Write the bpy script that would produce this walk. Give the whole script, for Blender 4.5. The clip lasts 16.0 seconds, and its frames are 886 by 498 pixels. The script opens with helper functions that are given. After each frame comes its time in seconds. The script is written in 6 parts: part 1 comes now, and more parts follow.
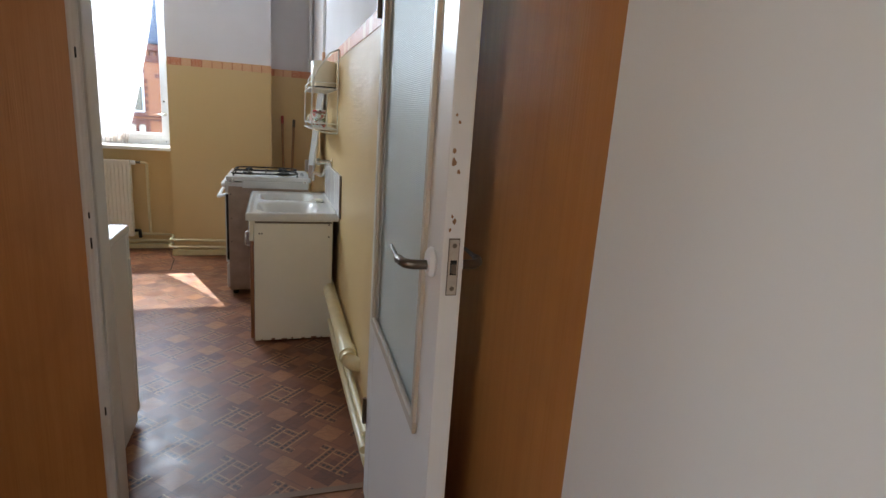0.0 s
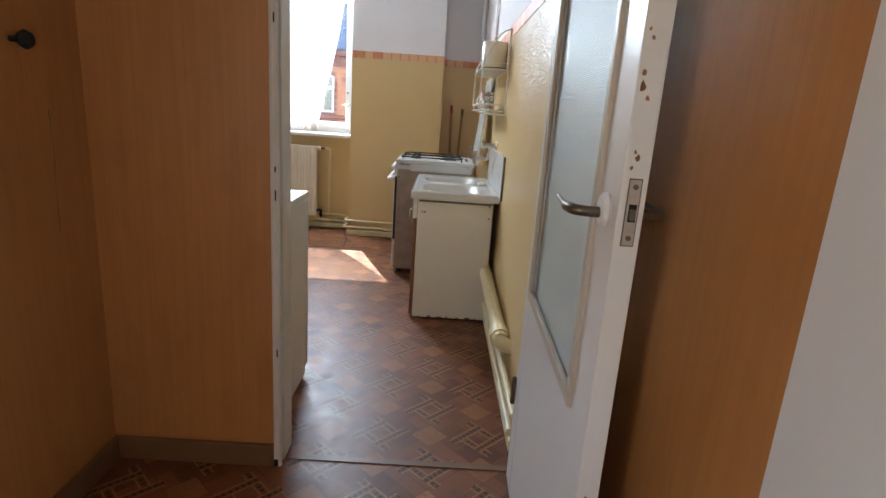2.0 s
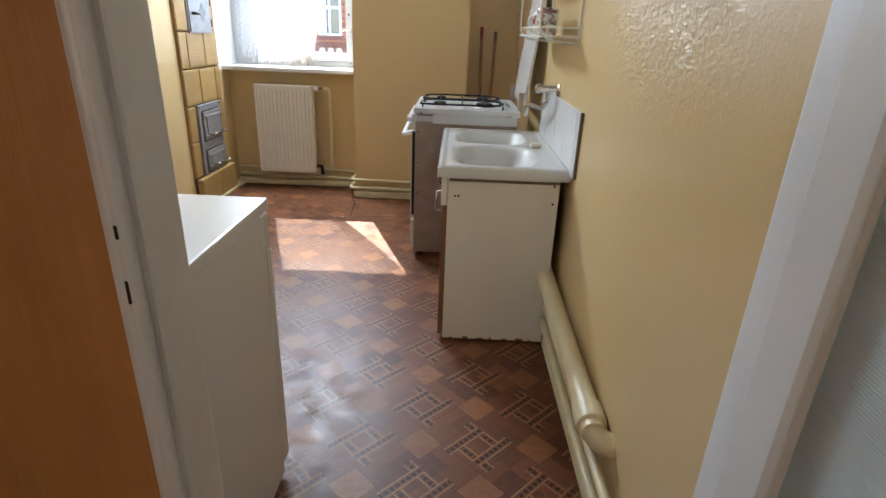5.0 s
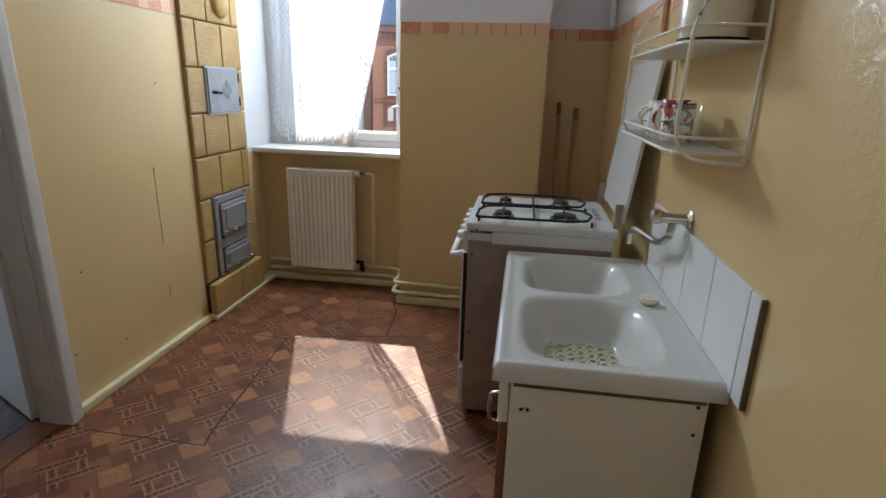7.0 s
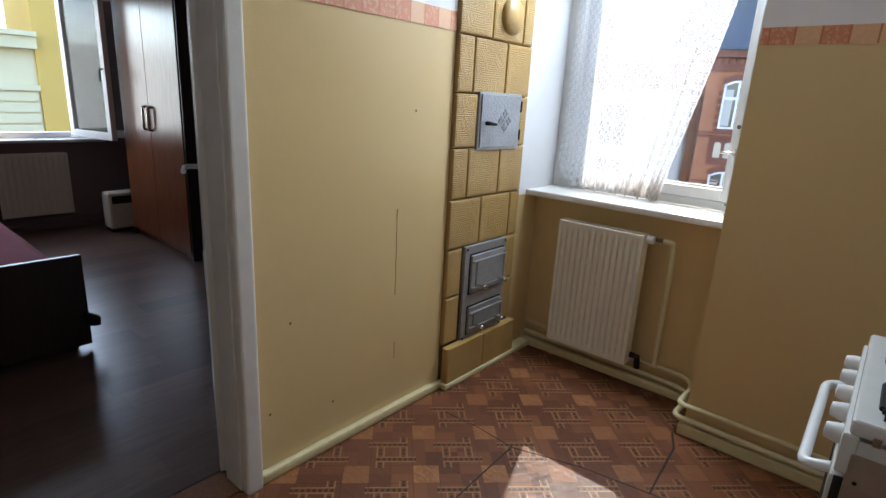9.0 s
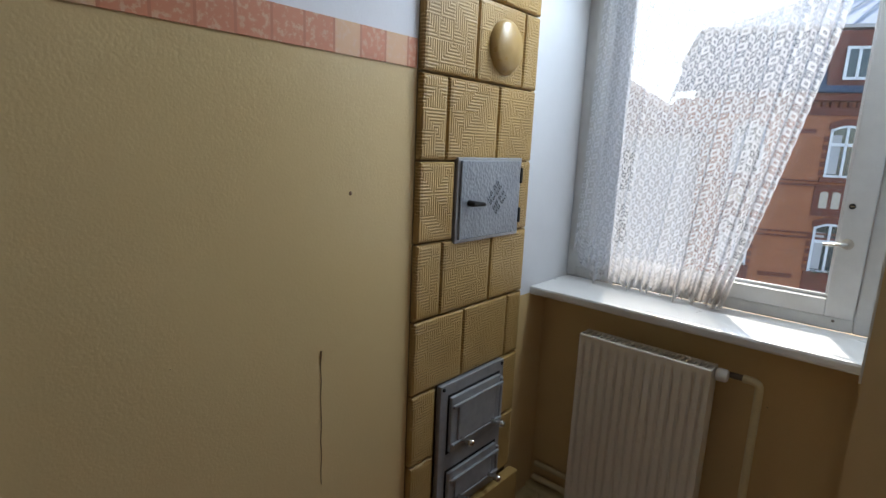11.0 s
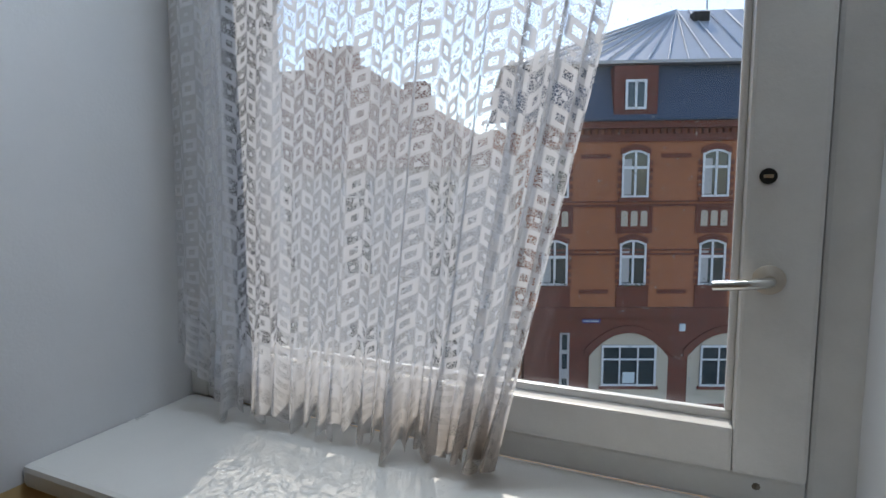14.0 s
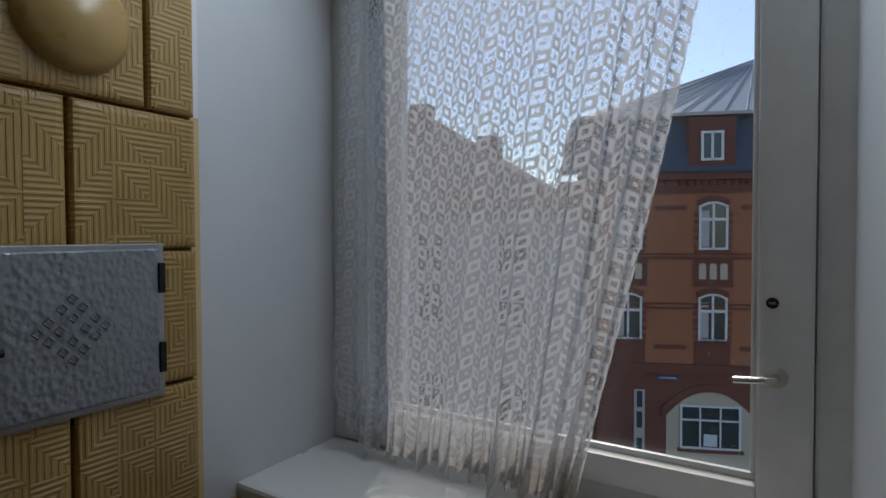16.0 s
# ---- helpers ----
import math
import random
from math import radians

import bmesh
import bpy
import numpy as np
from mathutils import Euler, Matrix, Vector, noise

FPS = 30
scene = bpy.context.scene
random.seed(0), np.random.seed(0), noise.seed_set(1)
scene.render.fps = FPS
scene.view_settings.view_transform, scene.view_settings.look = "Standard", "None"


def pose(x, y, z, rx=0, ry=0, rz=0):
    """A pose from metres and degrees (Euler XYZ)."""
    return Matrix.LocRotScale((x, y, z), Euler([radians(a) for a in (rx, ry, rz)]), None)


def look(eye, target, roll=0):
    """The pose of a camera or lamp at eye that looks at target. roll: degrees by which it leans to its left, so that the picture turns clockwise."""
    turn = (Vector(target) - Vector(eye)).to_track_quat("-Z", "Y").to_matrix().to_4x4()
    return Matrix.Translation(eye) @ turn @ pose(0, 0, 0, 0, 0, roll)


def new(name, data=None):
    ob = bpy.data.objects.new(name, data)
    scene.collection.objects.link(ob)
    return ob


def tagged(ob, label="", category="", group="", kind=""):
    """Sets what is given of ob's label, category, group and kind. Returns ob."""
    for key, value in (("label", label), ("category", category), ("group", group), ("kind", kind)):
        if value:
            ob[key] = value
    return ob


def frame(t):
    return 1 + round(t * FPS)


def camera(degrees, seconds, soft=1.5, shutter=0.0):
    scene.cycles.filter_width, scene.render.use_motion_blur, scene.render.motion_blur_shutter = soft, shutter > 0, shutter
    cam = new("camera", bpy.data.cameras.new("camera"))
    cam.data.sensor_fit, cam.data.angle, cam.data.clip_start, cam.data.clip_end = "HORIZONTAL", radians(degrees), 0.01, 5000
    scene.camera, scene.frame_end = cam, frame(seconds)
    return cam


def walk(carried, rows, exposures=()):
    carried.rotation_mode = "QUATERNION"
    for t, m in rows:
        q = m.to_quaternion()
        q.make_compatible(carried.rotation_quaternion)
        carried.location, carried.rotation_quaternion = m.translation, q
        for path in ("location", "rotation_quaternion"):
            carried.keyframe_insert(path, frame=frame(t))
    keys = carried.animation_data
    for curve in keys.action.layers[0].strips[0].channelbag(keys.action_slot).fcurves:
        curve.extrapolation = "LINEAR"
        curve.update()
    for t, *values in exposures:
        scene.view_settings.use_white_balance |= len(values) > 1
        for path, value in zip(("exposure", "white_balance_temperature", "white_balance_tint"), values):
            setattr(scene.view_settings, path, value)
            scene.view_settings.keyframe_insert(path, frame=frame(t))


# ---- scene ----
cam = camera(79.3, 16.0)
PATH = [
    (0, (0.366, 0.039, 1.396), (0.970, 1.890, 0.940), 4.0),
    (0.5, (0.421, 0.028, 1.393), (0.712, 1.950, 0.923), 4.3),
    (1, (0.470, 0.012, 1.382), (0.618, 1.954, 0.925), 4.3),
    (1.5, (0.449, 0.024, 1.366), (0.515, 1.972, 0.916), 4.2),
    (2, (0.374, 0.104, 1.273), (0.405, 2.043, 0.784), 3.9),
    (2.5, (0.314, 0.178, 1.153), (0.341, 2.089, 0.564), 3.7),
    (3, (0.305, 0.264, 1.098), (0.335, 2.139, 0.404), 3.5),
    (3.5, (0.307, 0.477, 1.145), (0.335, 2.321, 0.373), 3.5),
    (3.7, (0.321, 0.573, 1.181), (0.329, 2.409, 0.388), 3.0),
    (5.8, (0.247, 1.549, 1.375), (0.194, 3.424, 0.679), 1.6),
    (6, (0.248, 1.643, 1.396), (0.162, 3.523, 0.716), 1.5),
    (6.5, (0.247, 1.888, 1.430), (0.074, 3.780, 0.799), 1.2),
    (7, (0.246, 2.145, 1.445), (-0.025, 4.040, 0.861), 1.6),
    (7.5, (0.212, 2.377, 1.464), (-0.215, 4.245, 0.902), 1.6),
    (8, (0.176, 2.601, 1.468), (-0.511, 4.398, 0.922), 2.0),
    (8.5, (0.098, 2.850, 1.481), (-0.878, 4.509, 0.937), 2.8),
    (9, (0.008, 3.026, 1.469), (-1.233, 4.501, 0.934), 3.1),
    (9.2, (-0.037, 3.085, 1.466), (-1.359, 4.487, 0.929), 3.3),
    (11.3, (-0.570, 4.019, 1.568), (-1.825, 5.537, 1.218), 1.8),
    (11.5, (-0.602, 4.150, 1.561), (-1.823, 5.700, 1.233), 1.6),
    (12, (-0.661, 4.452, 1.507), (-1.791, 6.077, 1.217), 1.0),
    (12.5, (-0.707, 4.729, 1.480), (-1.719, 6.433, 1.210), 0.5),
    (13, (-0.732, 4.951, 1.456), (-1.658, 6.706, 1.205), 0.1),
    (13.5, (-0.749, 5.130, 1.416), (-1.613, 6.918, 1.179), -0.2),
    (14, (-0.735, 5.260, 1.409), (-1.551, 7.072, 1.183), -0.6),
    (14.5, (-0.739, 5.302, 1.488), (-1.522, 7.131, 1.285), -1.2),
    (15, (-0.730, 5.269, 1.544), (-1.492, 7.111, 1.380), -1.1),
    (15.5, (-0.697, 5.155, 1.550), (-1.537, 6.968, 1.461), -1.5),
    (16, (-0.649, 4.954, 1.533), (-1.695, 6.658, 1.482), -0.2),
]
EXPOSURES = [(0, 3.4), (1.5, 3.5), (2.2, 3.8), (3.0, 4.25), (3.7, 4.25), (5.8, 3.1), (7.5, 2.75), (9.2, 2.6), (11.3, 1.6), (12.5, 1.2), (14, 1.0), (15, 0.75), (15.5, 0.45), (16, 0.15)]
walk(cam, [(t, look(eye, target, roll)) for t, eye, target, roll in PATH], EXPOSURES)

# ---------- light ----------
world = bpy.data.worlds.new("sky")
scene.world = world
world.use_nodes = True
wn = world.node_tree
sky = wn.nodes.new("ShaderNodeTexSky")
sky.sky_type = 'NISHITA'
sky.sun_disc = False
SUN_DIR = Vector((-0.37, 1.0, 1.22)).normalized()
sky.sun_elevation = math.asin(SUN_DIR.z)
sky.sun_rotation = math.atan2(SUN_DIR.x, SUN_DIR.y)
sky.air_density, sky.dust_density, sky.ozone_density = 1.0, 0.5, 2.0
wn.links.new(sky.outputs[0], wn.nodes["Background"].inputs[0])
wn.nodes["Background"].inputs[1].default_value = 0.145
sun = new("sun", bpy.data.lights.new("sun", 'SUN'))
sun.data.energy, sun.data.angle, sun.data.color = 1.6, radians(0.5), (1.0, 0.94, 0.85)
sun.matrix_world = look(SUN_DIR * 50, (0, 0, 0))


def area_lamp(name, eye, target, w, h, power, colour=(0.9, 0.95, 1.0)):
    """Area lamp at eye, facing target, that stands in for daylight."""
    lamp = new(name, bpy.data.lights.new(name, 'AREA'))
    lamp.data.shape, lamp.data.size, lamp.data.size_y = 'RECTANGLE', w, h
    lamp.data.energy, lamp.data.color = power, colour
    lamp.matrix_world = look(eye, target)
    return lamp


# added lamp at the window head, room side of the curtain, boosts the skylight
area_lamp("kitchen_window_fill", (-1.02, 5.86, 2.55), (-0.45, 4.0, 1.15), 0.85, 0.30, 8.8, (0.70, 0.85, 1.0))
area_lamp("bedroom_window_daylight", (-6.62, 4.15, 1.6), (-4.0, 4.0, 1.0), 1.3, 1.3, 3.2)
# added fill lamp, no window known here; lights the hall from behind left
area_lamp("hall_fill_light", (-0.80, -1.1, 1.4), (0.6, 0.6, 1.2), 0.65, 1.2, 1.6, (1.0, 0.84, 0.62))

# ---------- materials ----------


class Mat:
    """A node material under construction."""

    def __init__(self, name):
        self.m = bpy.data.materials.new(name)
        self.m.use_nodes = True
        self.t = self.m.node_tree
        self.b = self.t.nodes["Principled BSDF"]
        self.out = self.t.nodes["Material Output"]

    def n(self, kind, **inputs):
        node = self.t.nodes.new("ShaderNode" + kind)
        for k, v in inputs.items():
            self.put(node, k, v)
        return node

    def put(self, node, k, v):
        sock = node.inputs[int(k[1:])] if k[0] == "i" and k[1:].isdigit() else node.inputs[k.replace("_", " ")]
        if hasattr(v, "links") and hasattr(v, "is_output"):
            self.t.links.new(v, sock)
        else:
            sock.default_value = v
        return sock

    def math(self, op, a, b=0.0, c=0.0):
        nd = self.n("Math", i0=a, i1=b, i2=c)
        nd.operation = op
        return nd.outputs[0]

    def mix(self, f, a, b, blend='MIX'):
        nd = self.t.nodes.new("ShaderNodeMix")
        nd.data_type, nd.blend_type = 'RGBA', blend
        for i, v in ((0, f), (6, a), (7, b)):
            if hasattr(v, "is_output"):
                self.t.links.new(v, nd.inputs[i])
            else:
                nd.inputs[i].default_value = (*v, 1.0) if i and len(v) == 3 else v
        return nd.outputs[2]

    def obj(self):
        return self.n("TexCoord").outputs["Object"]

    def noise(self, scale, detail=4.0, rough=0.6, vec=None, dist=0.0):
        nd = self.n("TexNoise", Scale=scale, Detail=detail, Roughness=rough, Distortion=dist)
        self.t.links.new(vec or self.obj(), nd.inputs["Vector"])
        return nd.outputs["Fac"]

    def scaled(self, sx, sy, sz, rz=0.0, vec=None):
        nd = self.n("Mapping")
        self.t.links.new(vec or self.obj(), nd.inputs["Vector"])
        nd.inputs["Scale"].default_value = (sx, sy, sz)
        nd.inputs["Rotation"].default_value = (0, 0, rz)
        return nd.outputs[0]

    def ramp(self, f, a, b, lo=0.0, hi=1.0):
        nd = self.n("MapRange", i0=f, i1=a, i2=b, i3=lo, i4=hi)
        nd.interpolation_type = 'SMOOTHSTEP'
        return nd.outputs[0]

    def bump(self, h, strength=0.3, dist=0.002):
        nd = self.n("Bump", Strength=strength, Distance=dist, Height=h)
        self.t.links.new(nd.outputs[0], self.b.inputs["Normal"])

    def set(self, **kw):
        for k, v in kw.items():
            self.put(self.b, k, v if not (isinstance(v, tuple) and len(v) == 3) else (*v, 1.0))
        return self


def dirty(name, colour, rough=0.5, dark=0.75, grain=60.0, stain=3.0, bump=0.15, metal=0.0, dist=0.0015, rough_var=0.12):
    """Painted or plain surface with soft stains and fine grain."""
    k = Mat(name)
    clean = dark >= 0.93
    big, fine = k.noise(stain * (1.0 if clean else 2.5), 1.5 if clean else 8, 0.4 if clean else 0.6), k.noise(grain * 4, 3, 0.6)
    rough_var = rough_var * (0.4 if clean else 1.0)
    c = (*colour, 1.0) if clean else k.mix(big, tuple(min(1, v * (1 + (1 - dark) * 0.5)) for v in colour), tuple(v * (1 - (1 - dark) * 0.9) for v in colour))
    c = c if clean else k.mix(k.math('MULTIPLY', fine, 0.12), c, tuple(v * 0.7 for v in colour))
    k.set(Base_Color=c, Metallic=metal, Roughness=rough if clean else k.math('MULTIPLY_ADD', big, 1.6 * rough_var, max(0.03, rough - 0.8 * rough_var)))
    k.bump(fine, bump * (0.4 if clean else 1.0), dist)
    return k.m


def two_tone():
    """Kitchen wall: glossy yellow oil paint up to the border, white distemper above."""
    k = Mat("kitchen_paint")
    z = k.n("SeparateXYZ", i0=k.obj()).outputs[2]
    upper = k.math('GREATER_THAN', z, 1.77)
    st = k.noise(2.2, 5, 0.5)
    fine = k.noise(14, 6, 0.6)
    yel = k.mix(k.noise(260, 2, 0.5), (0.67, 0.49, 0.245), (0.64, 0.455, 0.215))
    spots = k.noise(55, 2, 0.5)
    yel = k.mix(k.ramp(spots, 0.80, 0.82), yel, (0.12, 0.08, 0.05))
    wht = k.mix(st, (0.82, 0.80, 0.82), (0.70, 0.67, 0.68))
    k.set(Base_Color=k.mix(upper, yel, wht), Roughness=k.math('ADD', 0.28, k.math('MULTIPLY', upper, 0.5)))
    blotch = k.noise(150, 3, 0.5)
    k.bump(k.math('ADD', k.math('MULTIPLY', blotch, 0.6), k.math('MULTIPLY', fine, 0.8)), 0.19, 0.004)
    # loosened, wrinkled paint film on one stretch of wall
    far = k.n("VectorMath", i0=k.obj(), i1=(0.75, 2.6, 1.62))
    far.operation = 'DISTANCE'
    mask = k.ramp(far.outputs["Value"], 0.10, 0.70, 1.0, 0.0)
    wr = k.n("TexVoronoi", Scale=26.0)
    k.t.links.new(k.scaled(1, 1.0, 2.2), wr.inputs["Vector"])
    crease = k.math('MULTIPLY', mask, k.math('ADD', k.math('MULTIPLY', wr.outputs["Distance"], 0.35), k.noise(30, 5, 0.6, dist=2.5)))
    b2 = k.n("Bump", Strength=0.6, Distance=0.010, Height=crease)
    k.t.links.new(k.b.inputs["Normal"].links[0].from_socket, b2.inputs["Normal"])
    k.t.links.new(b2.outputs[0], k.b.inputs["Normal"])
    return k.m


def wood_paper():
    """Wood-look wallpaper of the hall."""
    k = Mat("wood_wallpaper")
    g = k.noise(14, 6, 0.65, k.scaled(3.5, 3.5, 0.12), 0.4)
    g2 = k.noise(60, 3, 0.6, k.scaled(4, 4, 0.06))
    st = k.noise(1.3, 4)
    mot = k.noise(9, 5, 0.6, k.scaled(1, 1, 0.45), 0.8)
    c = k.mix(k.ramp(g, 0.3, 0.75), (0.49, 0.22, 0.068), (0.43, 0.18, 0.05))
    c = k.mix(k.ramp(g2, 0.4, 0.8, 0, 0.12), c, (0.30, 0.13, 0.04))
    c = k.mix(k.ramp(mot, 0.45, 0.75, 0, 0.4), c, (0.34, 0.14, 0.042))
    c = k.mix(k.ramp(st, 0.4, 0.75, 0, 0.3), c, (0.33, 0.15, 0.05))
    k.set(Base_Color=c, Roughness=0.42)
    k.bump(k.math('ADD', g2, k.math('MULTIPLY', st, 3.0)), 0.25, 0.003)
    return k.m


def lino():
    """Worn parquet-print linoleum, squares laid diagonally."""
    k = Mat("linoleum")
    T = 0.283
    sep = k.n("SeparateXYZ", i0=k.obj())
    x, y = sep.outputs[0], sep.outputs[1]
    u = k.math('ADD', k.math('MULTIPLY', k.math('ADD', x, y), 0.70711 / T), 100.5 - 2.1447 / T)
    w = k.math('ADD', k.math('MULTIPLY', k.math('SUBTRACT', y, x), 0.70711 / T), 100.5 - 4.1245 / T)
    p, q = k.math('SUBTRACT', k.math('FRACT', u), 0.5), k.math('SUBTRACT', k.math('FRACT', w), 0.5)
    ap, aq = k.math('ABSOLUTE', p), k.math('ABSOLUTE', q)
    grain = k.noise(26, 6, 0.65, k.scaled(1.0, 3.5, 1, radians(20)), 1.4)
    cell = k.n("CombineXYZ", i0=k.math('FLOOR', k.math('MULTIPLY', u, 2.0)), i1=k.math('FLOOR', k.math('MULTIPLY', w, 2.0))).outputs[0]
    big_cell = k.n("CombineXYZ", i0=k.math('FLOOR', k.math('ADD', u, 0.5)), i1=k.math('FLOOR', k.math('ADD', w, 0.5))).outputs[0]
    r1 = k.n("TexWhiteNoise", Vector=cell).outputs[0]
    r2 = k.n("TexWhiteNoise", Vector=big_cell).outputs[0]
    dark = k.mix(k.ramp(grain, 0.3, 0.7), (0.125, 0.038, 0.018), (0.070, 0.021, 0.011))
    dark = k.mix(k.math('MULTIPLY', r1, 0.9), dark, (0.215, 0.078, 0.032))
    light = k.mix(k.ramp(grain, 0.3, 0.7), (0.40, 0.18, 0.068), (0.21, 0.078, 0.03))
    light = k.mix(k.math('MULTIPLY', r2, 0.75), light, (0.20, 0.072, 0.032))

    def both(*fs):
        out = fs[0]
        for f in fs[1:]:
            out = k.math('MULTIPLY', out, f)
        return out

    def within(v, lo, hi):
        return k.math('MULTIPLY', k.math('GREATER_THAN', v, lo), k.math('LESS_THAN', v, hi))

    def lines(v):
        a0 = k.math('LESS_THAN', k.math('ABSOLUTE', k.math('SUBTRACT', v, 0.122)), 0.0085)
        a1 = k.math('LESS_THAN', k.math('ABSOLUTE', k.math('SUBTRACT', v, 0.226)), 0.0085)
        return k.math('MAXIMUM', a0, a1)

    def beads(v, t):
        d = k.math('ABSOLUTE', k.math('SINE', k.math('MULTIPLY', t, 40.0)))
        off = k.math('MULTIPLY', k.math('ABSOLUTE', k.math('SUBTRACT', v, 0.174)), 26.0)
        return k.math('GREATER_THAN', k.math('SUBTRACT', d, off), 0.25)

    runs = ((p, q, within(q, -0.24, 0.36)), (k.math('MULTIPLY', p, -1.0), q, within(q, -0.36, 0.24)), (q, p, within(p, -0.36, 0.24)), (k.math('MULTIPLY', q, -1.0), p, within(p, -0.24, 0.36)))
    col = k.mix(both(k.math('GREATER_THAN', ap, 0.31), k.math('GREATER_THAN', aq, 0.31)), dark, light)
    for v, t, span in runs:
        band = k.math('MULTIPLY', within(v, 0.11, 0.238), span)
        col = k.mix(band, col, k.mix(beads(v, t), (0.17, 0.062, 0.026), (0.035, 0.013, 0.008)))
        col = k.mix(k.math('MULTIPLY', band, lines(v)), col, (0.33, 0.165, 0.07))
    edge = k.math('MINIMUM', k.math('ABSOLUTE', k.math('SUBTRACT', ap, 0.31)), k.math('ABSOLUTE', k.math('SUBTRACT', aq, 0.31)))
    col = k.mix(k.math('MULTIPLY', k.math('LESS_THAN', edge, 0.006), 0.6), col, (0.06, 0.02, 0.012))
    worn = k.noise(1.4, 6, 0.66)
    scuff = k.noise(11, 6, 0.75)
    col = k.mix(k.ramp(worn, 0.42, 0.72, 0, 0.35), col, (0.13, 0.05, 0.03))
    col = k.mix(k.ramp(scuff, 0.62, 0.75, 0, 0.22), col, (0.22, 0.13, 0.09))
    # print rubbed through on the most trodden spot
    off = k.n("VectorMath", i0=k.obj(), i1=(-0.45, 3.66, 0.0))
    off.operation = 'DISTANCE'
    rub = k.math('MULTIPLY', k.ramp(off.outputs["Value"], 0.08, 0.55, 1.0, 0.0), k.ramp(k.noise(70, 5, 0.7), 0.46, 0.58))
    col = k.mix(k.math('MULTIPLY', rub, 0.55), col, (0.24, 0.19, 0.17))
    k.set(Base_Color=col, Roughness=k.ramp(scuff, 0.35, 0.7, 0.34, 0.52))
    k.set(**{"Specular_IOR_Level": 0.34})
    k.bump(k.math('ADD', k.math('MULTIPLY', worn, 2.0), k.math('ADD', scuff, k.math('MULTIPLY', grain, 0.3))), 0.3, 0.004)
    return k.m


def kachel():
    """Ochre glazed stove tile, pressed with blocks of fine ribs."""
    k = Mat("stove_tile_glaze")
    ob = k.obj()
    s = k.n("SeparateXYZ", i0=ob)
    y, z = s.outputs[1], s.outputs[2]
    B = 0.064
    iy, iz = k.math('FLOOR', k.math('DIVIDE', y, B)), k.math('FLOOR', k.math('DIVIDE', z, B))
    rnd = k.n("TexWhiteNoise", Vector=k.n("CombineXYZ", i0=iy, i1=iz).outputs[0]).outputs[0]
    diag = k.math('GREATER_THAN', k.math('ADD', k.math('FRACT', k.math('DIVIDE', y, B)), k.math('FRACT', k.math('DIVIDE', z, B))), 1.0)
    rise = k.math('GREATER_THAN', k.math('FRACT', k.math('DIVIDE', y, B)), k.math('FRACT', k.math('DIVIDE', z, B)))
    turn = k.math('GREATER_THAN', k.n("TexWhiteNoise", Vector=k.n("CombineXYZ", i0=iz, i1=iy, i2=3.0).outputs[0]).outputs[0], 0.5)
    diag = k.math('ADD', k.math('MULTIPLY', turn, diag), k.math('MULTIPLY', k.math('SUBTRACT', 1.0, turn), rise))
    pick = k.math('GREATER_THAN', k.math('ABSOLUTE', k.math('SUBTRACT', diag, rnd)), 0.5)
    F = 2 * math.pi / 0.0098
    sy, sz = k.math('SINE', k.math('MULTIPLY', y, F)), k.math('SINE', k.math('MULTIPLY', z, F))
    rib = k.math('ADD', k.math('MULTIPLY', pick, sy), k.math('MULTIPLY', k.math('SUBTRACT', 1.0, pick), sz))
    rib = k.ramp(rib, -0.5, 0.5)
    st = k.noise(6, 5, 0.6)
    ri = k.n("ObjectInfo").outputs["Random"]
    c = k.mix(k.ramp(st, 0.3, 0.75), (0.45, 0.28, 0.092), (0.36, 0.215, 0.066))
    c = k.mix(k.math('MULTIPLY', ri, 0.4), c, (0.48, 0.315, 0.112))
    # colour a little darker in the grooves between the ribs
    c = k.mix(k.math('MULTIPLY', k.math('SUBTRACT', 1.0, rib), 0.14), c, (0.30, 0.16, 0.03))
    k.set(Base_Color=c, Roughness=0.38)
    k.bump(rib, 0.7, 0.0035)
    return k.m


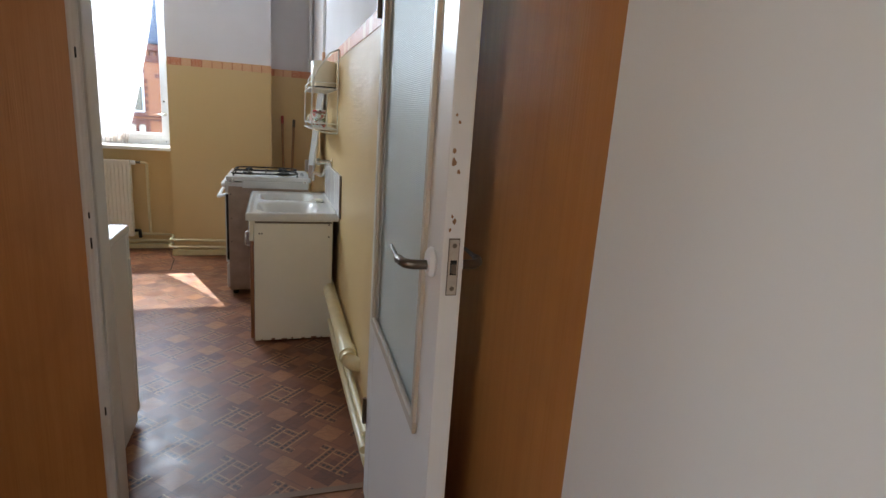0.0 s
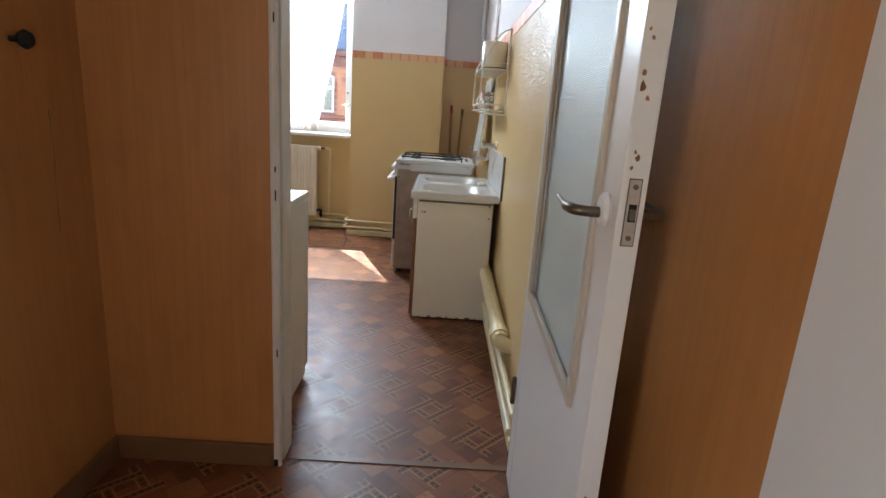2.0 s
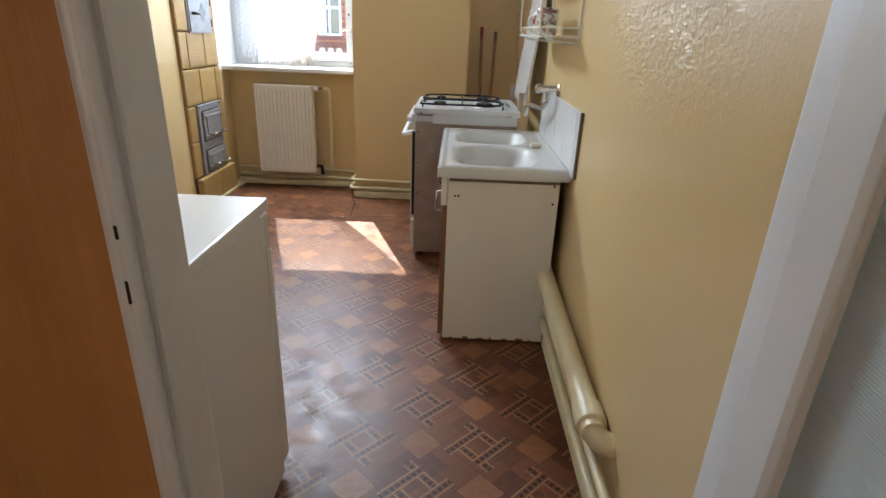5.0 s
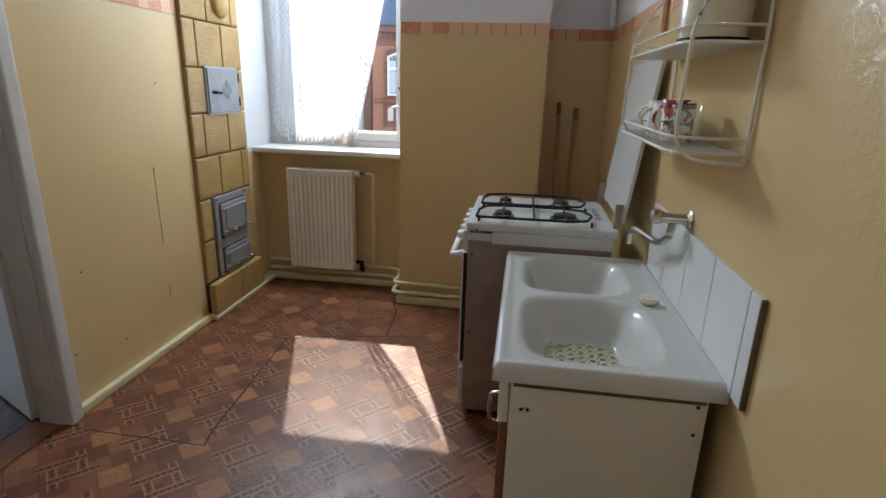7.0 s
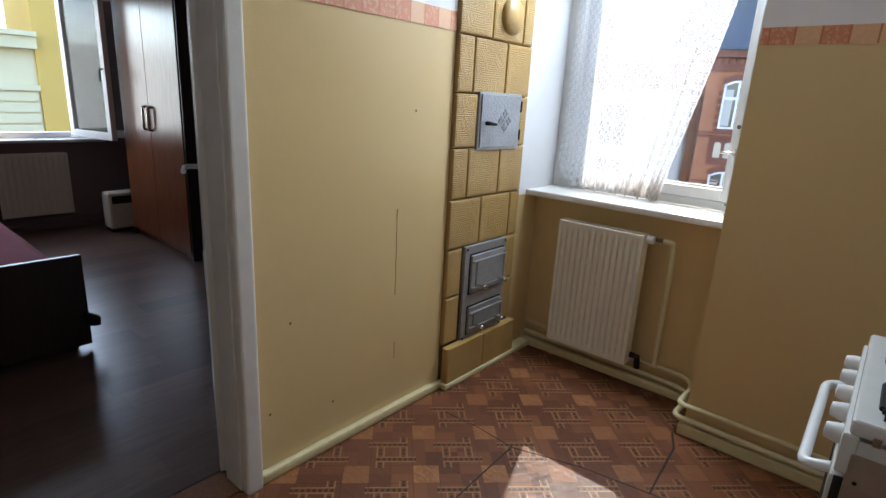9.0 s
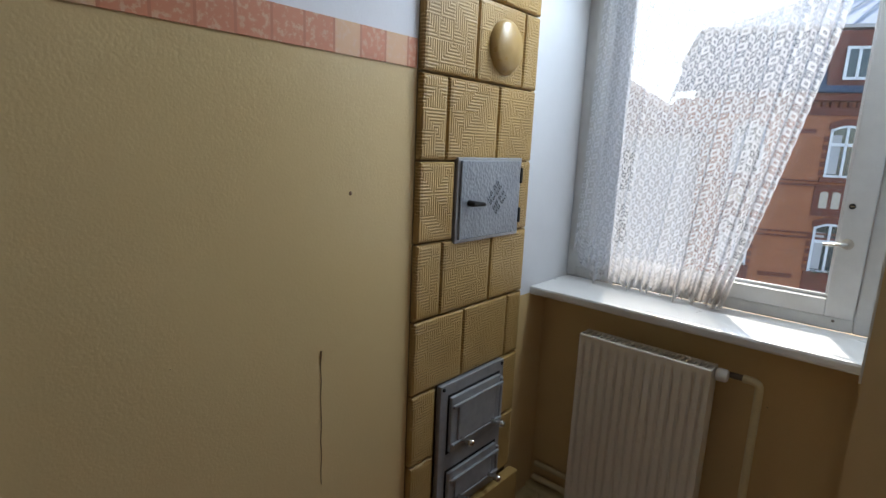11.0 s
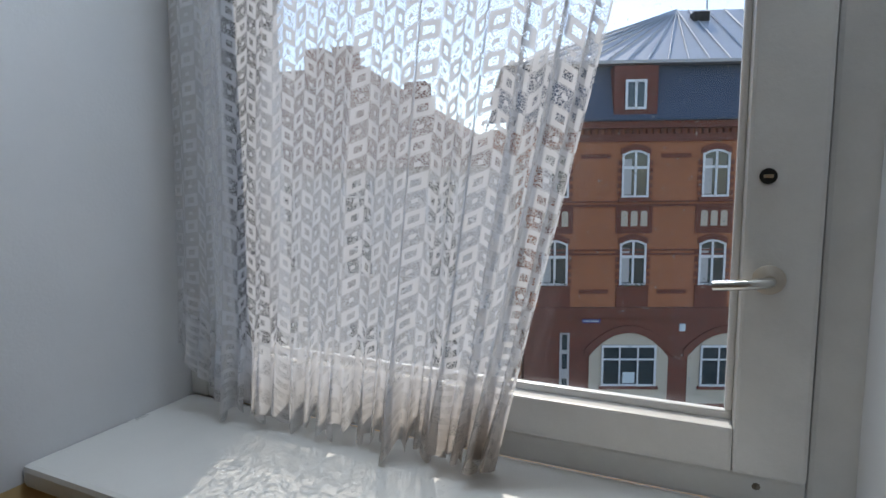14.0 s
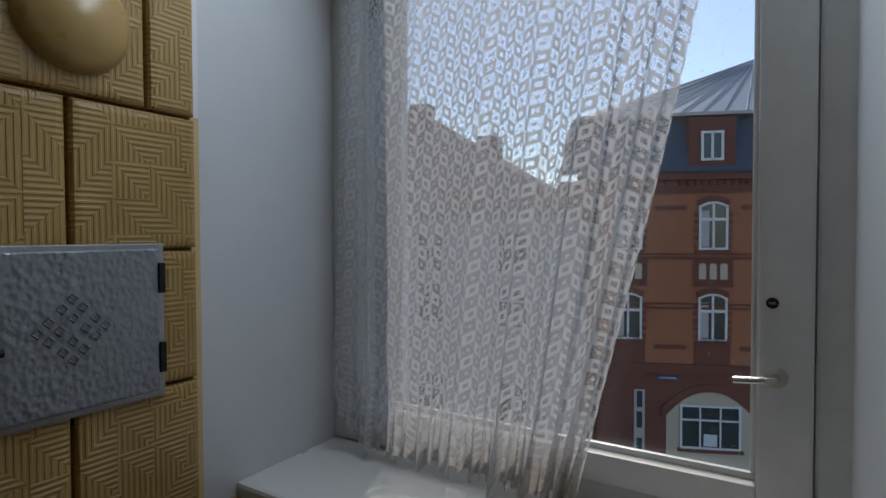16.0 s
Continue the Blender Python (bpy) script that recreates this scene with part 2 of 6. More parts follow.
def lace():
    """White net curtain: columns of slanted lozenges, framed ones and netted ones by turns."""
    k = Mat("lace_net")
    uv = k.n("TexCoord").outputs["UV"]
    s = k.n("SeparateXYZ", i0=uv)
    u, v = s.outputs[0], s.outputs[1]
    W, HH = 0.0275, 0.0255
    wob = k.math('MULTIPLY', k.math('SUBTRACT', k.noise(14, 2, 0.5, uv), 0.5), 0.006)
    cu = k.math('DIVIDE', k.math('ADD', u, wob), W)
    iu = k.math('FLOOR', cu)
    fs = k.math('SUBTRACT', k.math('FRACT', cu), 0.5)
    odd = k.math('MODULO', iu, 2.0)
    slant = k.math('MULTIPLY', k.math('SUBTRACT', k.math('MULTIPLY', odd, 2.0), 1.0), 0.5)
    cv = k.math('ADD', k.math('DIVIDE', v, HH), k.math('ADD', k.math('MULTIPLY', fs, slant), 20.0))
    kind = k.math('MODULO', k.math('ADD', k.math('FLOOR', cv), iu), 2.0)
    m = k.math('MAXIMUM', k.math('ABSOLUTE', fs), k.math('ABSOLUTE', k.math('SUBTRACT', k.math('FRACT', cv), 0.5)))
    ring = k.math('MULTIPLY', k.math('MULTIPLY', k.math('GREATER_THAN', m, 0.20), k.math('LESS_THAN', m, 0.465)), kind)
    dot = k.math('MULTIPLY', k.math('LESS_THAN', m, 0.12), k.math('SUBTRACT', 1.0, kind))
    edge = k.math('GREATER_THAN', m, 0.478)
    vor = k.n("TexVoronoi", Scale=1.0)
    vor.feature = 'DISTANCE_TO_EDGE'
    k.t.links.new(k.scaled(340, 340, 1, 0, uv), vor.inputs["Vector"])
    net = k.math('LESS_THAN', vor.outputs[0], 0.115)
    hem = k.ramp(v, 0.10, 0.125, 1.0, 0.0)
    weave = k.math('MAXIMUM', k.math('MULTIPLY', k.math('MAXIMUM', ring, dot), 0.96), k.math('MULTIPLY', k.math('MAXIMUM', net, edge), 0.80))
    gather = k.math('MULTIPLY', hem, k.ramp(k.noise(90, 4, 0.6, k.scaled(1, 0.25, 1, 0, uv)), 0.35, 0.6, 0.45, 0.92))
    cover = k.math('MAXIMUM', k.math('MAXIMUM', weave, gather), 0.06)
    # thread gets darker and browner towards the foot and the free edge
    foot_tint = k.math('MULTIPLY', k.ramp(v, 0.0, 0.16, 1.0, 0.0), k.ramp(u, 0.45, 0.95, 0.15, 0.8))
    thread = k.mix(foot_tint, (0.90, 0.90, 0.92), (0.62, 0.54, 0.47))
    dif = k.n("BsdfDiffuse", Color=thread)
    trl = k.n("BsdfTranslucent", Color=k.mix(0.35, thread, (0.3, 0.3, 0.3)))
    mx = k.n("MixShader", i0=0.58, i1=dif.outputs[0], i2=trl.outputs[0])
    tr = k.n("BsdfTransparent")
    fin = k.n("MixShader", i0=cover, i1=tr.outputs[0], i2=mx.outputs[0])
    k.t.links.new(fin.outputs[0], k.out.inputs[0])
    return k.m


def glass(name, tint=(1, 1, 1), rough=0.0, clear=0.92, dirt=0.05, gloss=None):
    """Thin pane."""
    k = Mat(name)
    gl = k.n("BsdfGlossy", Roughness=0.02 + rough)
    tr = k.n("BsdfTransparent", Color=(*tint, 1))
    df = k.n("BsdfDiffuse", Color=(0.75, 0.78, 0.76, 1))
    fr = k.n("Fresnel", IOR=1.45)
    m1 = k.n("MixShader", i0=fr.outputs[0] if gloss is None else gloss, i1=tr.outputs[0], i2=gl.outputs[0])
    spots = k.ramp(k.noise(140, 3, 0.7), 0.64, 0.72, dirt * 0.4, dirt * 9)
    m2 = k.n("MixShader", i0=spots, i1=m1.outputs[0], i2=df.outputs[0])
    k.t.links.new(m2.outputs[0], k.out.inputs[0])
    return k.m


def ribbed_glass():
    """Pressed door glass, obscure and greenish."""
    k = Mat("obscured_glass")
    wv = k.n("TexWave", Scale=70.0, Distortion=0.6)
    wv.bands_direction = 'Z'
    k.t.links.new(k.obj(), wv.inputs["Vector"])
    k.set(Base_Color=(0.80, 0.88, 0.86), Roughness=0.35, IOR=1.2)
    k.put(k.b, "Transmission Weight", 0.55)
    k.bump(k.math('ADD', wv.outputs["Fac"], k.math('MULTIPLY', k.noise(200, 2), 0.5)), 0.25, 0.002)
    return k.m


def brick_mat(name, a, b, mortar, w=0.25, h=0.075):
    k = Mat(name)
    ob = k.obj()
    s = k.n("SeparateXYZ", i0=ob)
    vec = k.n("CombineXYZ", i0=s.outputs[0], i1=s.outputs[2]).outputs[0]
    br = k.n("TexBrick", Vector=vec, Color1=(*a, 1), Color2=(*b, 1), Mortar=(*mortar, 1), Scale=1.0)
    k.put(br, "Mortar Size", 0.006)
    k.put(br, "Brick Width", w)
    k.put(br, "Row Height", h)
    st = k.noise(1.2, 5)
    c = k.mix(k.ramp(st, 0.4, 0.8, 0, 0.35), br.outputs[0], tuple(v * 0.6 for v in a))
    k.set(Base_Color=c, Roughness=0.85)
    k.bump(br.outputs["Fac"], -0.4, 0.01)
    return k.m


def border_mat():
    """Wallpaper border with printed squares in terracotta and cream."""
    k = Mat("wallpaper_border")
    s = k.n("SeparateXYZ", i0=k.obj())
    a = k.math('ADD', s.outputs[0], s.outputs[1])
    f = k.math('DIVIDE', a, 0.085)
    r = k.n("TexWhiteNoise", Vector=k.n("CombineXYZ", i0=k.math('FLOOR', f)).outputs[0]).outputs[0]
    n1 = k.noise(70, 3)
    c = k.mix(k.math('GREATER_THAN', r, 0.55), (0.60, 0.22, 0.11), (0.70, 0.40, 0.22))
    c = k.mix(k.ramp(n1, 0.5, 0.62, 0, 0.6), c, (0.72, 0.47, 0.30))
    ff = k.math('ABSOLUTE', k.math('SUBTRACT', k.math('FRACT', f), 0.5))
    c = k.mix(k.math('GREATER_THAN', ff, 0.46), c, (0.50, 0.17, 0.08))
    k.set(Base_Color=c, Roughness=0.5)
    return k.m


def laminate():
    k = Mat("bedroom_laminate")
    s = k.n("SeparateXYZ", i0=k.obj())
    ix = k.math('FLOOR', k.math('DIVIDE', s.outputs[0], 0.19))
    sh = k.n("TexWhiteNoise", Vector=k.n("CombineXYZ", i0=ix).outputs[0]).outputs[0]
    iy = k.math('FLOOR', k.math('ADD', k.math('DIVIDE', s.outputs[1], 0.9), sh))
    r = k.n("TexWhiteNoise", Vector=k.n("CombineXYZ", i0=ix, i1=iy).outputs[0]).outputs[0]
    g = k.noise(10, 6, 0.6, k.scaled(5, 0.5, 1), 0.6)
    c = k.mix(r, (0.085, 0.05, 0.042), (0.16, 0.095, 0.075))
    c = k.mix(k.ramp(g, 0.4, 0.7, 0, 0.5), c, (0.06, 0.035, 0.03))
    k.set(Base_Color=c, Roughness=0.3)
    k.bump(g, 0.1, 0.001)
    return k.m


def wood(name, a, b, rough=0.35, scale=(6, 6, 0.4)):
    k = Mat(name)
    g = k.noise(12, 6, 0.65, k.scaled(*scale), 0.7)
    k.set(Base_Color=k.mix(k.ramp(g, 0.3, 0.7), a, b), Roughness=rough)
    k.bump(g, 0.08, 0.001)
    return k.m


M_WALL = two_tone()
M_PAPER = wood_paper()
M_LINO = lino()
M_TILE = kachel()
M_LACE = lace()
M_PANE = glass("window_glass")
M_DOORGLASS = ribbed_glass()
M_BORDER = border_mat()
M_GLAZE = dirty("plain_ochre_glaze", (0.44, 0.275, 0.09), 0.3, 0.85, 40, 6.0, 0.15)
M_WHITE = dirty("white_gloss_paint", (0.80, 0.79, 0.78), 0.32, 0.86, 40, 2.5)
M_DOORW = dirty("door_white_paint", (0.66, 0.64, 0.61), 0.3, 0.97, 30, 2.0)
M_JAMB = dirty("chipped_jamb_paint", (0.66, 0.62, 0.57), 0.35, 0.82, 40, 4.0, 0.25)
M_BEAD = dirty("beige_bead_paint", (0.50, 0.43, 0.35), 0.4, 0.85)
M_LOCK = dirty("painted_lock_steel", (0.46, 0.40, 0.33), 0.4, 0.6, 60, 12.0, 0.2, 0.2)
M_HALLW = dirty("hall_white_paint", (0.70, 0.69, 0.68), 0.28, 0.98, 26, 1.2, 0.06, dist=0.001)
M_REVEAL = dirty("white_plaster", (0.68, 0.68, 0.69), 0.6, 0.9, 45, 2.0, 0.25)
M_CEIL = dirty("ceiling_paint", (0.82, 0.81, 0.79), 0.8, 0.93, 30, 1.0)
M_FRAMEW = dirty("window_paint", (0.67, 0.66, 0.64), 0.35, 0.8, 50, 5.0, 0.3)
M_SILL = dirty("sill_paint", (0.71, 0.69, 0.66), 0.3, 0.88, 60, 3.0)
M_CREAM = dirty("cream_pipe_paint", (0.70, 0.60, 0.36), 0.35, 0.8, 70, 8.0, 0.3)
M_BASEB = dirty("baseboard_cream", (0.68, 0.58, 0.33), 0.38, 0.7, 40, 9.0, 0.3)
M_RAD = dirty("radiator_enamel", (0.78, 0.72, 0.60), 0.3, 0.9, 30, 3.0, 0.05)
M_ENAMEL = dirty("sink_enamel", (0.62, 0.61, 0.58), 0.14, 0.92, 90, 5.0, 0.03, rough_var=0.05)
M_CABW = dirty("cabinet_cream_board", (0.74, 0.70, 0.60), 0.4, 0.9, 50, 2.0)
M_FRIDGE = dirty("fridge_enamel", (0.68, 0.68, 0.65), 0.25, 0.93, 40, 2.0, 0.05)
M_STOVEW = dirty("stove_enamel", (0.64, 0.64, 0.62), 0.22, 0.85, 60, 7.0, 0.05)
M_GALV = dirty("worn_galvanised_panel", (0.40, 0.31, 0.25), 0.45, 0.5, 25, 5.0, 0.1, 0.35)
M_CAST = dirty("cast_iron_grey", (0.40, 0.40, 0.41), 0.42, 0.65, 60, 12.0, 0.5, 0.5)


def hammered():
    """Hammered zinc sheet."""
    k = Mat("hammered_zinc")
    ham = k.n("TexVoronoi", Scale=85.0)
    ham.feature = 'SMOOTH_F1'
    k.t.links.new(k.scaled(1, 1.25, 1), ham.inputs["Vector"])
    st_ = k.noise(9, 5, 0.65)
    k.set(Base_Color=k.mix(st_, (0.34, 0.36, 0.39), (0.23, 0.24, 0.26)), Metallic=0.6, Roughness=k.ramp(st_, 0.3, 0.7, 0.34, 0.5))
    k.bump(k.math('ADD', ham.outputs["Distance"], k.math('MULTIPLY', k.noise(60, 3), 0.5)), 0.55, 0.004)
    return k.m


M_PLATE = hammered()
M_BLACK = dirty("black_iron", (0.018, 0.017, 0.016), 0.6, 0.7, 80, 9.0, 0.3)
bpy.data.materials["black_iron"].node_tree.nodes["Principled BSDF"].inputs["Specular IOR Level"].default_value = 0.2
M_CHROME = dirty("tarnished_chrome", (0.62, 0.60, 0.56), 0.2, 0.7, 90, 14.0, 0.1, 1.0)
M_BRONZE = dirty("worn_bronze", (0.17, 0.14, 0.11), 0.38, 0.6, 90, 14.0, 0.3, 0.85)
M_DARK = dirty("black_rubber", (0.015, 0.014, 0.013), 0.6, 0.8)
M_BRWOOD = wood("brown_cabinet_wood", (0.26, 0.11, 0.045), (0.17, 0.07, 0.03))
M_CHERRY = wood("cherry_veneer", (0.23, 0.075, 0.03), (0.15, 0.045, 0.02), 0.22)
M_DARKWOOD = wood("wenge_veneer", (0.035, 0.022, 0.018), (0.02, 0.013, 0.011), 0.35)
M_STICK = wood("broom_wood", (0.36, 0.19, 0.08), (0.25, 0.12, 0.05))
M_REDCAP = dirty("red_plastic", (0.35, 0.03, 0.025), 0.4)
M_MAUVE = dirty("mauve_wall_paint", (0.28, 0.20, 0.21), 0.7, 0.9, 40, 1.5)
M_LAMINATE = laminate()
M_CRIMSON = dirty("crimson_bedcover", (0.36, 0.025, 0.06), 0.85, 0.8, 120, 3.0, 0.5)
M_SKIRT = dirty("brown_vinyl_skirting", (0.17, 0.085, 0.04), 0.45, 0.8, 40, 4.0)
M_CERAM = dirty("white_tile_glaze", (0.72, 0.72, 0.72), 0.12, 0.96, 40, 2.0, 0.02, rough_var=0.04)
M_RIM = dirty("cream_mug_enamel", (0.76, 0.70, 0.55), 0.2, 0.9)
M_WIRE = dirty("white_plastic_coated_wire", (0.78, 0.76, 0.70), 0.35, 0.8)

# ---------- building tools ----------


def place(bm, name, material, parent=None, label=""):
    me = bpy.data.meshes.new(name)
    bm.normal_update()
    bm.to_mesh(me)
    bm.free()
    me.materials.append(material)
    ob = new(name, me)
    if parent is not None:
        ob.parent = parent
        if parent.type == 'EMPTY':
            ob.matrix_parent_inverse = Matrix.Translation(-Vector(parent.location))
    if label:
        ob["label"] = label
    return ob


def part(name, bm, material, parent, label=""):
    return place(bm, name, material, parent, label)


def thing(name, loc, label, category, group="", kind=""):
    ob = new(name)
    ob.empty_display_size = 0.1
    ob.location = loc
    return tagged(ob, label, category, group, kind)


def box(x0, x1, y0, y1, z0, z1, bevel=0.0, seg=2, bm=None):
    b = bmesh.new()
    bmesh.ops.create_cube(b, size=1.0)
    for v in b.verts:
        v.co = Vector((x0 + (v.co.x + 0.5) * (x1 - x0), y0 + (v.co.y + 0.5) * (y1 - y0), z0 + (v.co.z + 0.5) * (z1 - z0)))
    if bevel:
        bmesh.ops.bevel(b, geom=b.edges[:], offset=bevel, segments=seg, affect='EDGES', profile=0.6)
    return join(bm, b)


def join(bm, b):
    if bm is None:
        return b
    me = bpy.data.meshes.new("tmp")
    b.to_mesh(me)
    b.free()
    bm.from_mesh(me)
    bpy.data.meshes.remove(me)
    return bm


def smooth(bm, angle=40):
    for f in bm.faces:
        f.smooth = True
    for e in bm.edges:
        if len(e.link_faces) == 2 and e.calc_face_angle(0) > radians(angle):
            e.smooth = False
    return bm


def tube(pts, r, n=10, bm=None, cap=True):
    """A round rod along points; r a number or one radius a point."""
    b = bmesh.new()
    pts = [Vector(p) for p in pts]
    rs = r if isinstance(r, (list, tuple)) else [r] * len(pts)
    rings = []
    up = Vector((0.013, 0.021, 1.0))
    for i, p in enumerate(pts):
        d = (pts[min(i + 1, len(pts) - 1)] - pts[max(i - 1, 0)]).normalized()
        a = d.cross(up if abs(d.z) < 0.95 else Vector((1, 0.02, 0.01))).normalized()
        c = d.cross(a)
        rings.append([b.verts.new(p + rs[i] * (a * math.cos(2 * math.pi * k / n) + c * math.sin(2 * math.pi * k / n))) for k in range(n)])
    for r0, r1 in zip(rings, rings[1:]):
        for k in range(n):
            b.faces.new((r0[k], r0[(k + 1) % n], r1[(k + 1) % n], r1[k]))
    if cap:
        b.faces.new(rings[0][::-1])
        b.faces.new(rings[-1])
    bmesh.ops.recalc_face_normals(b, faces=b.faces[:])
    smooth(b, 50)
    return join(bm, b)


def arc(pts, n=6):
    """Points of a line with its corners rounded by a soft curve."""
    pts = [Vector(p) for p in pts]
    out = [pts[0]]
    for a, b, c in zip(pts, pts[1:], pts[2:]):
        r = min((b - a).length, (c - b).length) * 0.45
        p, q = b + (a - b).normalized() * r, b + (c - b).normalized() * r
        out += [p.lerp(b, k / n).lerp(b.lerp(q, k / n), k / n) for k in range(n + 1)]
    return out + [pts[-1]]


def lathe(profile, centre, axis='Z', n=24, bm=None):
    """A turned body: (radius, height) pairs round an axis."""
    b = bmesh.new()
    rings = []
    for r, h in profile:
        ring = []
        for k in range(n):
            a = 2 * math.pi * k / n
            p = {'Z': (r * math.cos(a), r * math.sin(a), h), 'X': (h, r * math.cos(a), r * math.sin(a)), 'Y': (r * math.sin(a), h, r * math.cos(a))}[axis]
            ring.append(b.verts.new(Vector(centre) + Vector(p)))
        rings.append(ring)
    for r0, r1 in zip(rings, rings[1:]):
        for k in range(n):
            b.faces.new((r0[k], r0[(k + 1) % n], r1[(k + 1) % n], r1[k]))
    for ring, pr in ((rings[0], profile[0]), (rings[-1], profile[-1])):
        if pr[0] > 1e-4:
            b.faces.new(ring)
    bmesh.ops.recalc_face_normals(b, faces=b.faces[:])
    smooth(b, 45)
    return join(bm, b)


def slab(name, dims, material, label="", category="wall", bevel=0.0):
    return tagged(place(box(*dims, bevel=bevel), name, material), label, category, kind="structure")


# ---------- structure: the plan ----------
LW, RW, BACK, CEIL = -1.635, 0.75, 5.83, 3.05
HL, HR, HY0, HY1 = -0.725, 0.82, 1.80, 1.90
BX0, BX1, BY = -0.53, 0.35, 5.515
slab("floor", (-1.8, 0.95, -1.5, 6.0, -0.12, 0.0), M_LINO, "worn brown parquet-print linoleum, diagonal squares", "floor")
slab("ceiling", (-1.8, 1.0, -1.6, 6.4, CEIL, CEIL + 0.1), M_CEIL, "plain white painted ceiling", "ceiling")
wall = slab
wall("wall_left_near", (LW - 0.14, LW, 1.90, 3.02, 0, CEIL), M_WALL, "yellow oil-painted kitchen wall, white above border")
wall("wall_left_far", (LW - 0.14, LW, 3.89, 5.62, 0, CEIL), M_WALL, "yellow oil-painted wall with white upper part")
wall("wall_left_lintel", (LW - 0.14, LW, 3.02, 3.89, 2.09, CEIL), M_WALL, "white painted wall above the bedroom door")
wall("wall_under_tiles", (LW - 0.14, LW, 5.62, 5.83, 0, 0.97), M_WALL, "yellow painted wall below the sill")
wall("wall_window_reveal_left", (LW - 0.14, LW, 5.62, 6.13, 0.97, CEIL), M_REVEAL, "white plastered window reveal")
wall("wall_right", (RW, RW + 0.14, 1.90, 6.0, 0, CEIL), M_WALL, "yellow glossy kitchen wall, white above border")
wall("wall_below_window", (LW - 0.14, BX0 + 0.02, BACK, 6.25, 0, 0.965), M_WALL, "yellow painted wall below the window sill")
wall("wall_pier", (BX0, BX1, BY, 6.25, 0, CEIL), M_WALL, "yellow painted pier beside the window, white above")
wall("wall_niche_back", (BX1, RW + 0.14, BACK, 6.25, 0, CEIL), M_WALL, "yellow painted back wall of the niche")
wall("wall_window_lintel", (LW - 0.14, BX0, 6.0, 6.25, 2.87, CEIL), M_REVEAL, "white plastered lintel over the window")
wall("wall_window_outer_left", (LW - 0.14, -1.48, 6.10, 6.13, 0.965, 2.87), M_REVEAL, "outer stop of the window opening")
# unseen top stop, added to end the sun patch on the floor
wall("wall_window_outer_top", (-1.48, BX0, 6.10, 6.13, 2.60, 2.87), M_REVEAL, "unseen outer stop that cuts off the sun at the top")
wall("wall_hall_front", (HL, -0.157, HY0, HY1, 0, CEIL), M_PAPER, "hall wall with orange wood-look wallpaper")
wall("wall_kitchen_front", (LW - 0.14, -0.16, HY1, HY1 + 0.02, 0, CEIL), M_WALL, "yellow painted kitchen wall beside the entrance")
wall("wall_hall_front_lintel", (-0.157, HR, HY0, HY1, 2.08, CEIL), M_PAPER, "wallpapered wall above the kitchen door")
wall("wall_hall_front_right", (0.76, HR, HY0, HY1, 0, 2.08), M_PAPER, "narrow wallpapered wall beside the door")
wall("wall_hall_left", (HL - 0.1, HL, -0.75, HY0, 0, CEIL), M_PAPER, "hall wall with creased wood-look wallpaper")
# unseen opening, added to let the hall fill lamp in
wall("wall_hall_left_rear", (HL - 0.1, HL, -1.5, -1.45, 0, CEIL), M_PAPER, "hall wall with wood-look wallpaper")
wall("wall_hall_left_low", (HL - 0.1, HL, -1.45, -0.75, 0, 0.75), M_PAPER, "wallpapered wall below an added light opening")
wall("wall_hall_left_top", (HL - 0.1, HL, -1.45, -0.75, 2.05, CEIL), M_PAPER, "wallpapered wall above an added light opening")
wall("wall_hall_right", (HR, HR + 0.1, 0.70, HY1, 0, CEIL), M_PAPER, "hall wall with orange wood-look wallpaper")
wall("wall_hall_right_white", (HR - 0.004, HR + 0.1, -1.5, 0.70, 0, CEIL), M_HALLW, "glossy white painted hall wall")
wall("wall_hall_back", (HL - 0.1, HR + 0.1, -1.6, -1.5, 0, CEIL), M_HALLW, "white painted wall at the hall end")

# wallpaper border
for n, d in (("left", (LW, LW + 0.003, 3.95, 4.985, 1.77, 1.85)), ("left_near", (LW, LW + 0.003, 1.92, 2.95, 1.76, 1.83)), ("pier", (BX0 + 0.005, BX1 + 0.003, BY - 0.003, BY, 1.74, 1.805)),
             ("pier_side", (BX1, BX1 + 0.003, BY, BACK, 1.74, 1.805)), ("niche", (BX1 + 0.003, RW, BACK - 0.003, BACK, 1.74, 1.805)),
             ("right", (RW - 0.003, RW, 1.92, BACK - 0.003, 1.735, 1.80))):
    slab("trim_border_" + n, d, M_BORDER, "terracotta wallpaper border with printed squares", "border")

# baseboards
for n, d in (("left", (LW, LW + 0.035, 3.937, 4.99, 0, 0.045)), ("stove", (LW, LW + 0.075, 4.97, BACK, 0, 0.035)), ("window", (LW, BX0, BACK - 0.05, BACK, 0, 0.05)),
             ("pier", (BX0 - 0.02, BX1 + 0.02, BY - 0.035, BY, 0, 0.06)), ("right", (RW - 0.04, RW, 1.95, 3.3, 0, 0.05))):
    slab("baseboard_" + n, d, M_BASEB, "cream painted baseboard, chipped", "baseboard", 0.012)
slab("baseboard_hall_left", (HL, HL + 0.02, -1.5, HY0, 0, 0.085), M_SKIRT, "brown vinyl skirting along the wallpaper", "baseboard", 0.006)
slab("baseboard_hall_front", (HL + 0.02, -0.157, HY0 - 0.02, HY0, 0, 0.085), M_SKIRT, "brown vinyl skirting along the wallpaper", "baseboard", 0.006)
slab("baseboard_hall_right", (HR - 0.02, HR, 0.7, HY0, 0, 0.085), M_SKIRT, "brown vinyl skirting along the wallpaper", "baseboard", 0.006)

# ---------- door frames ----------


def casing_post(x0, x1, y0, y1, z1, bm=None):
    """A post of a door frame with a rounded, stepped face."""
    bm = box(x0, x1, y0, y1, 0, z1, 0.008, 2, bm)
    return bm


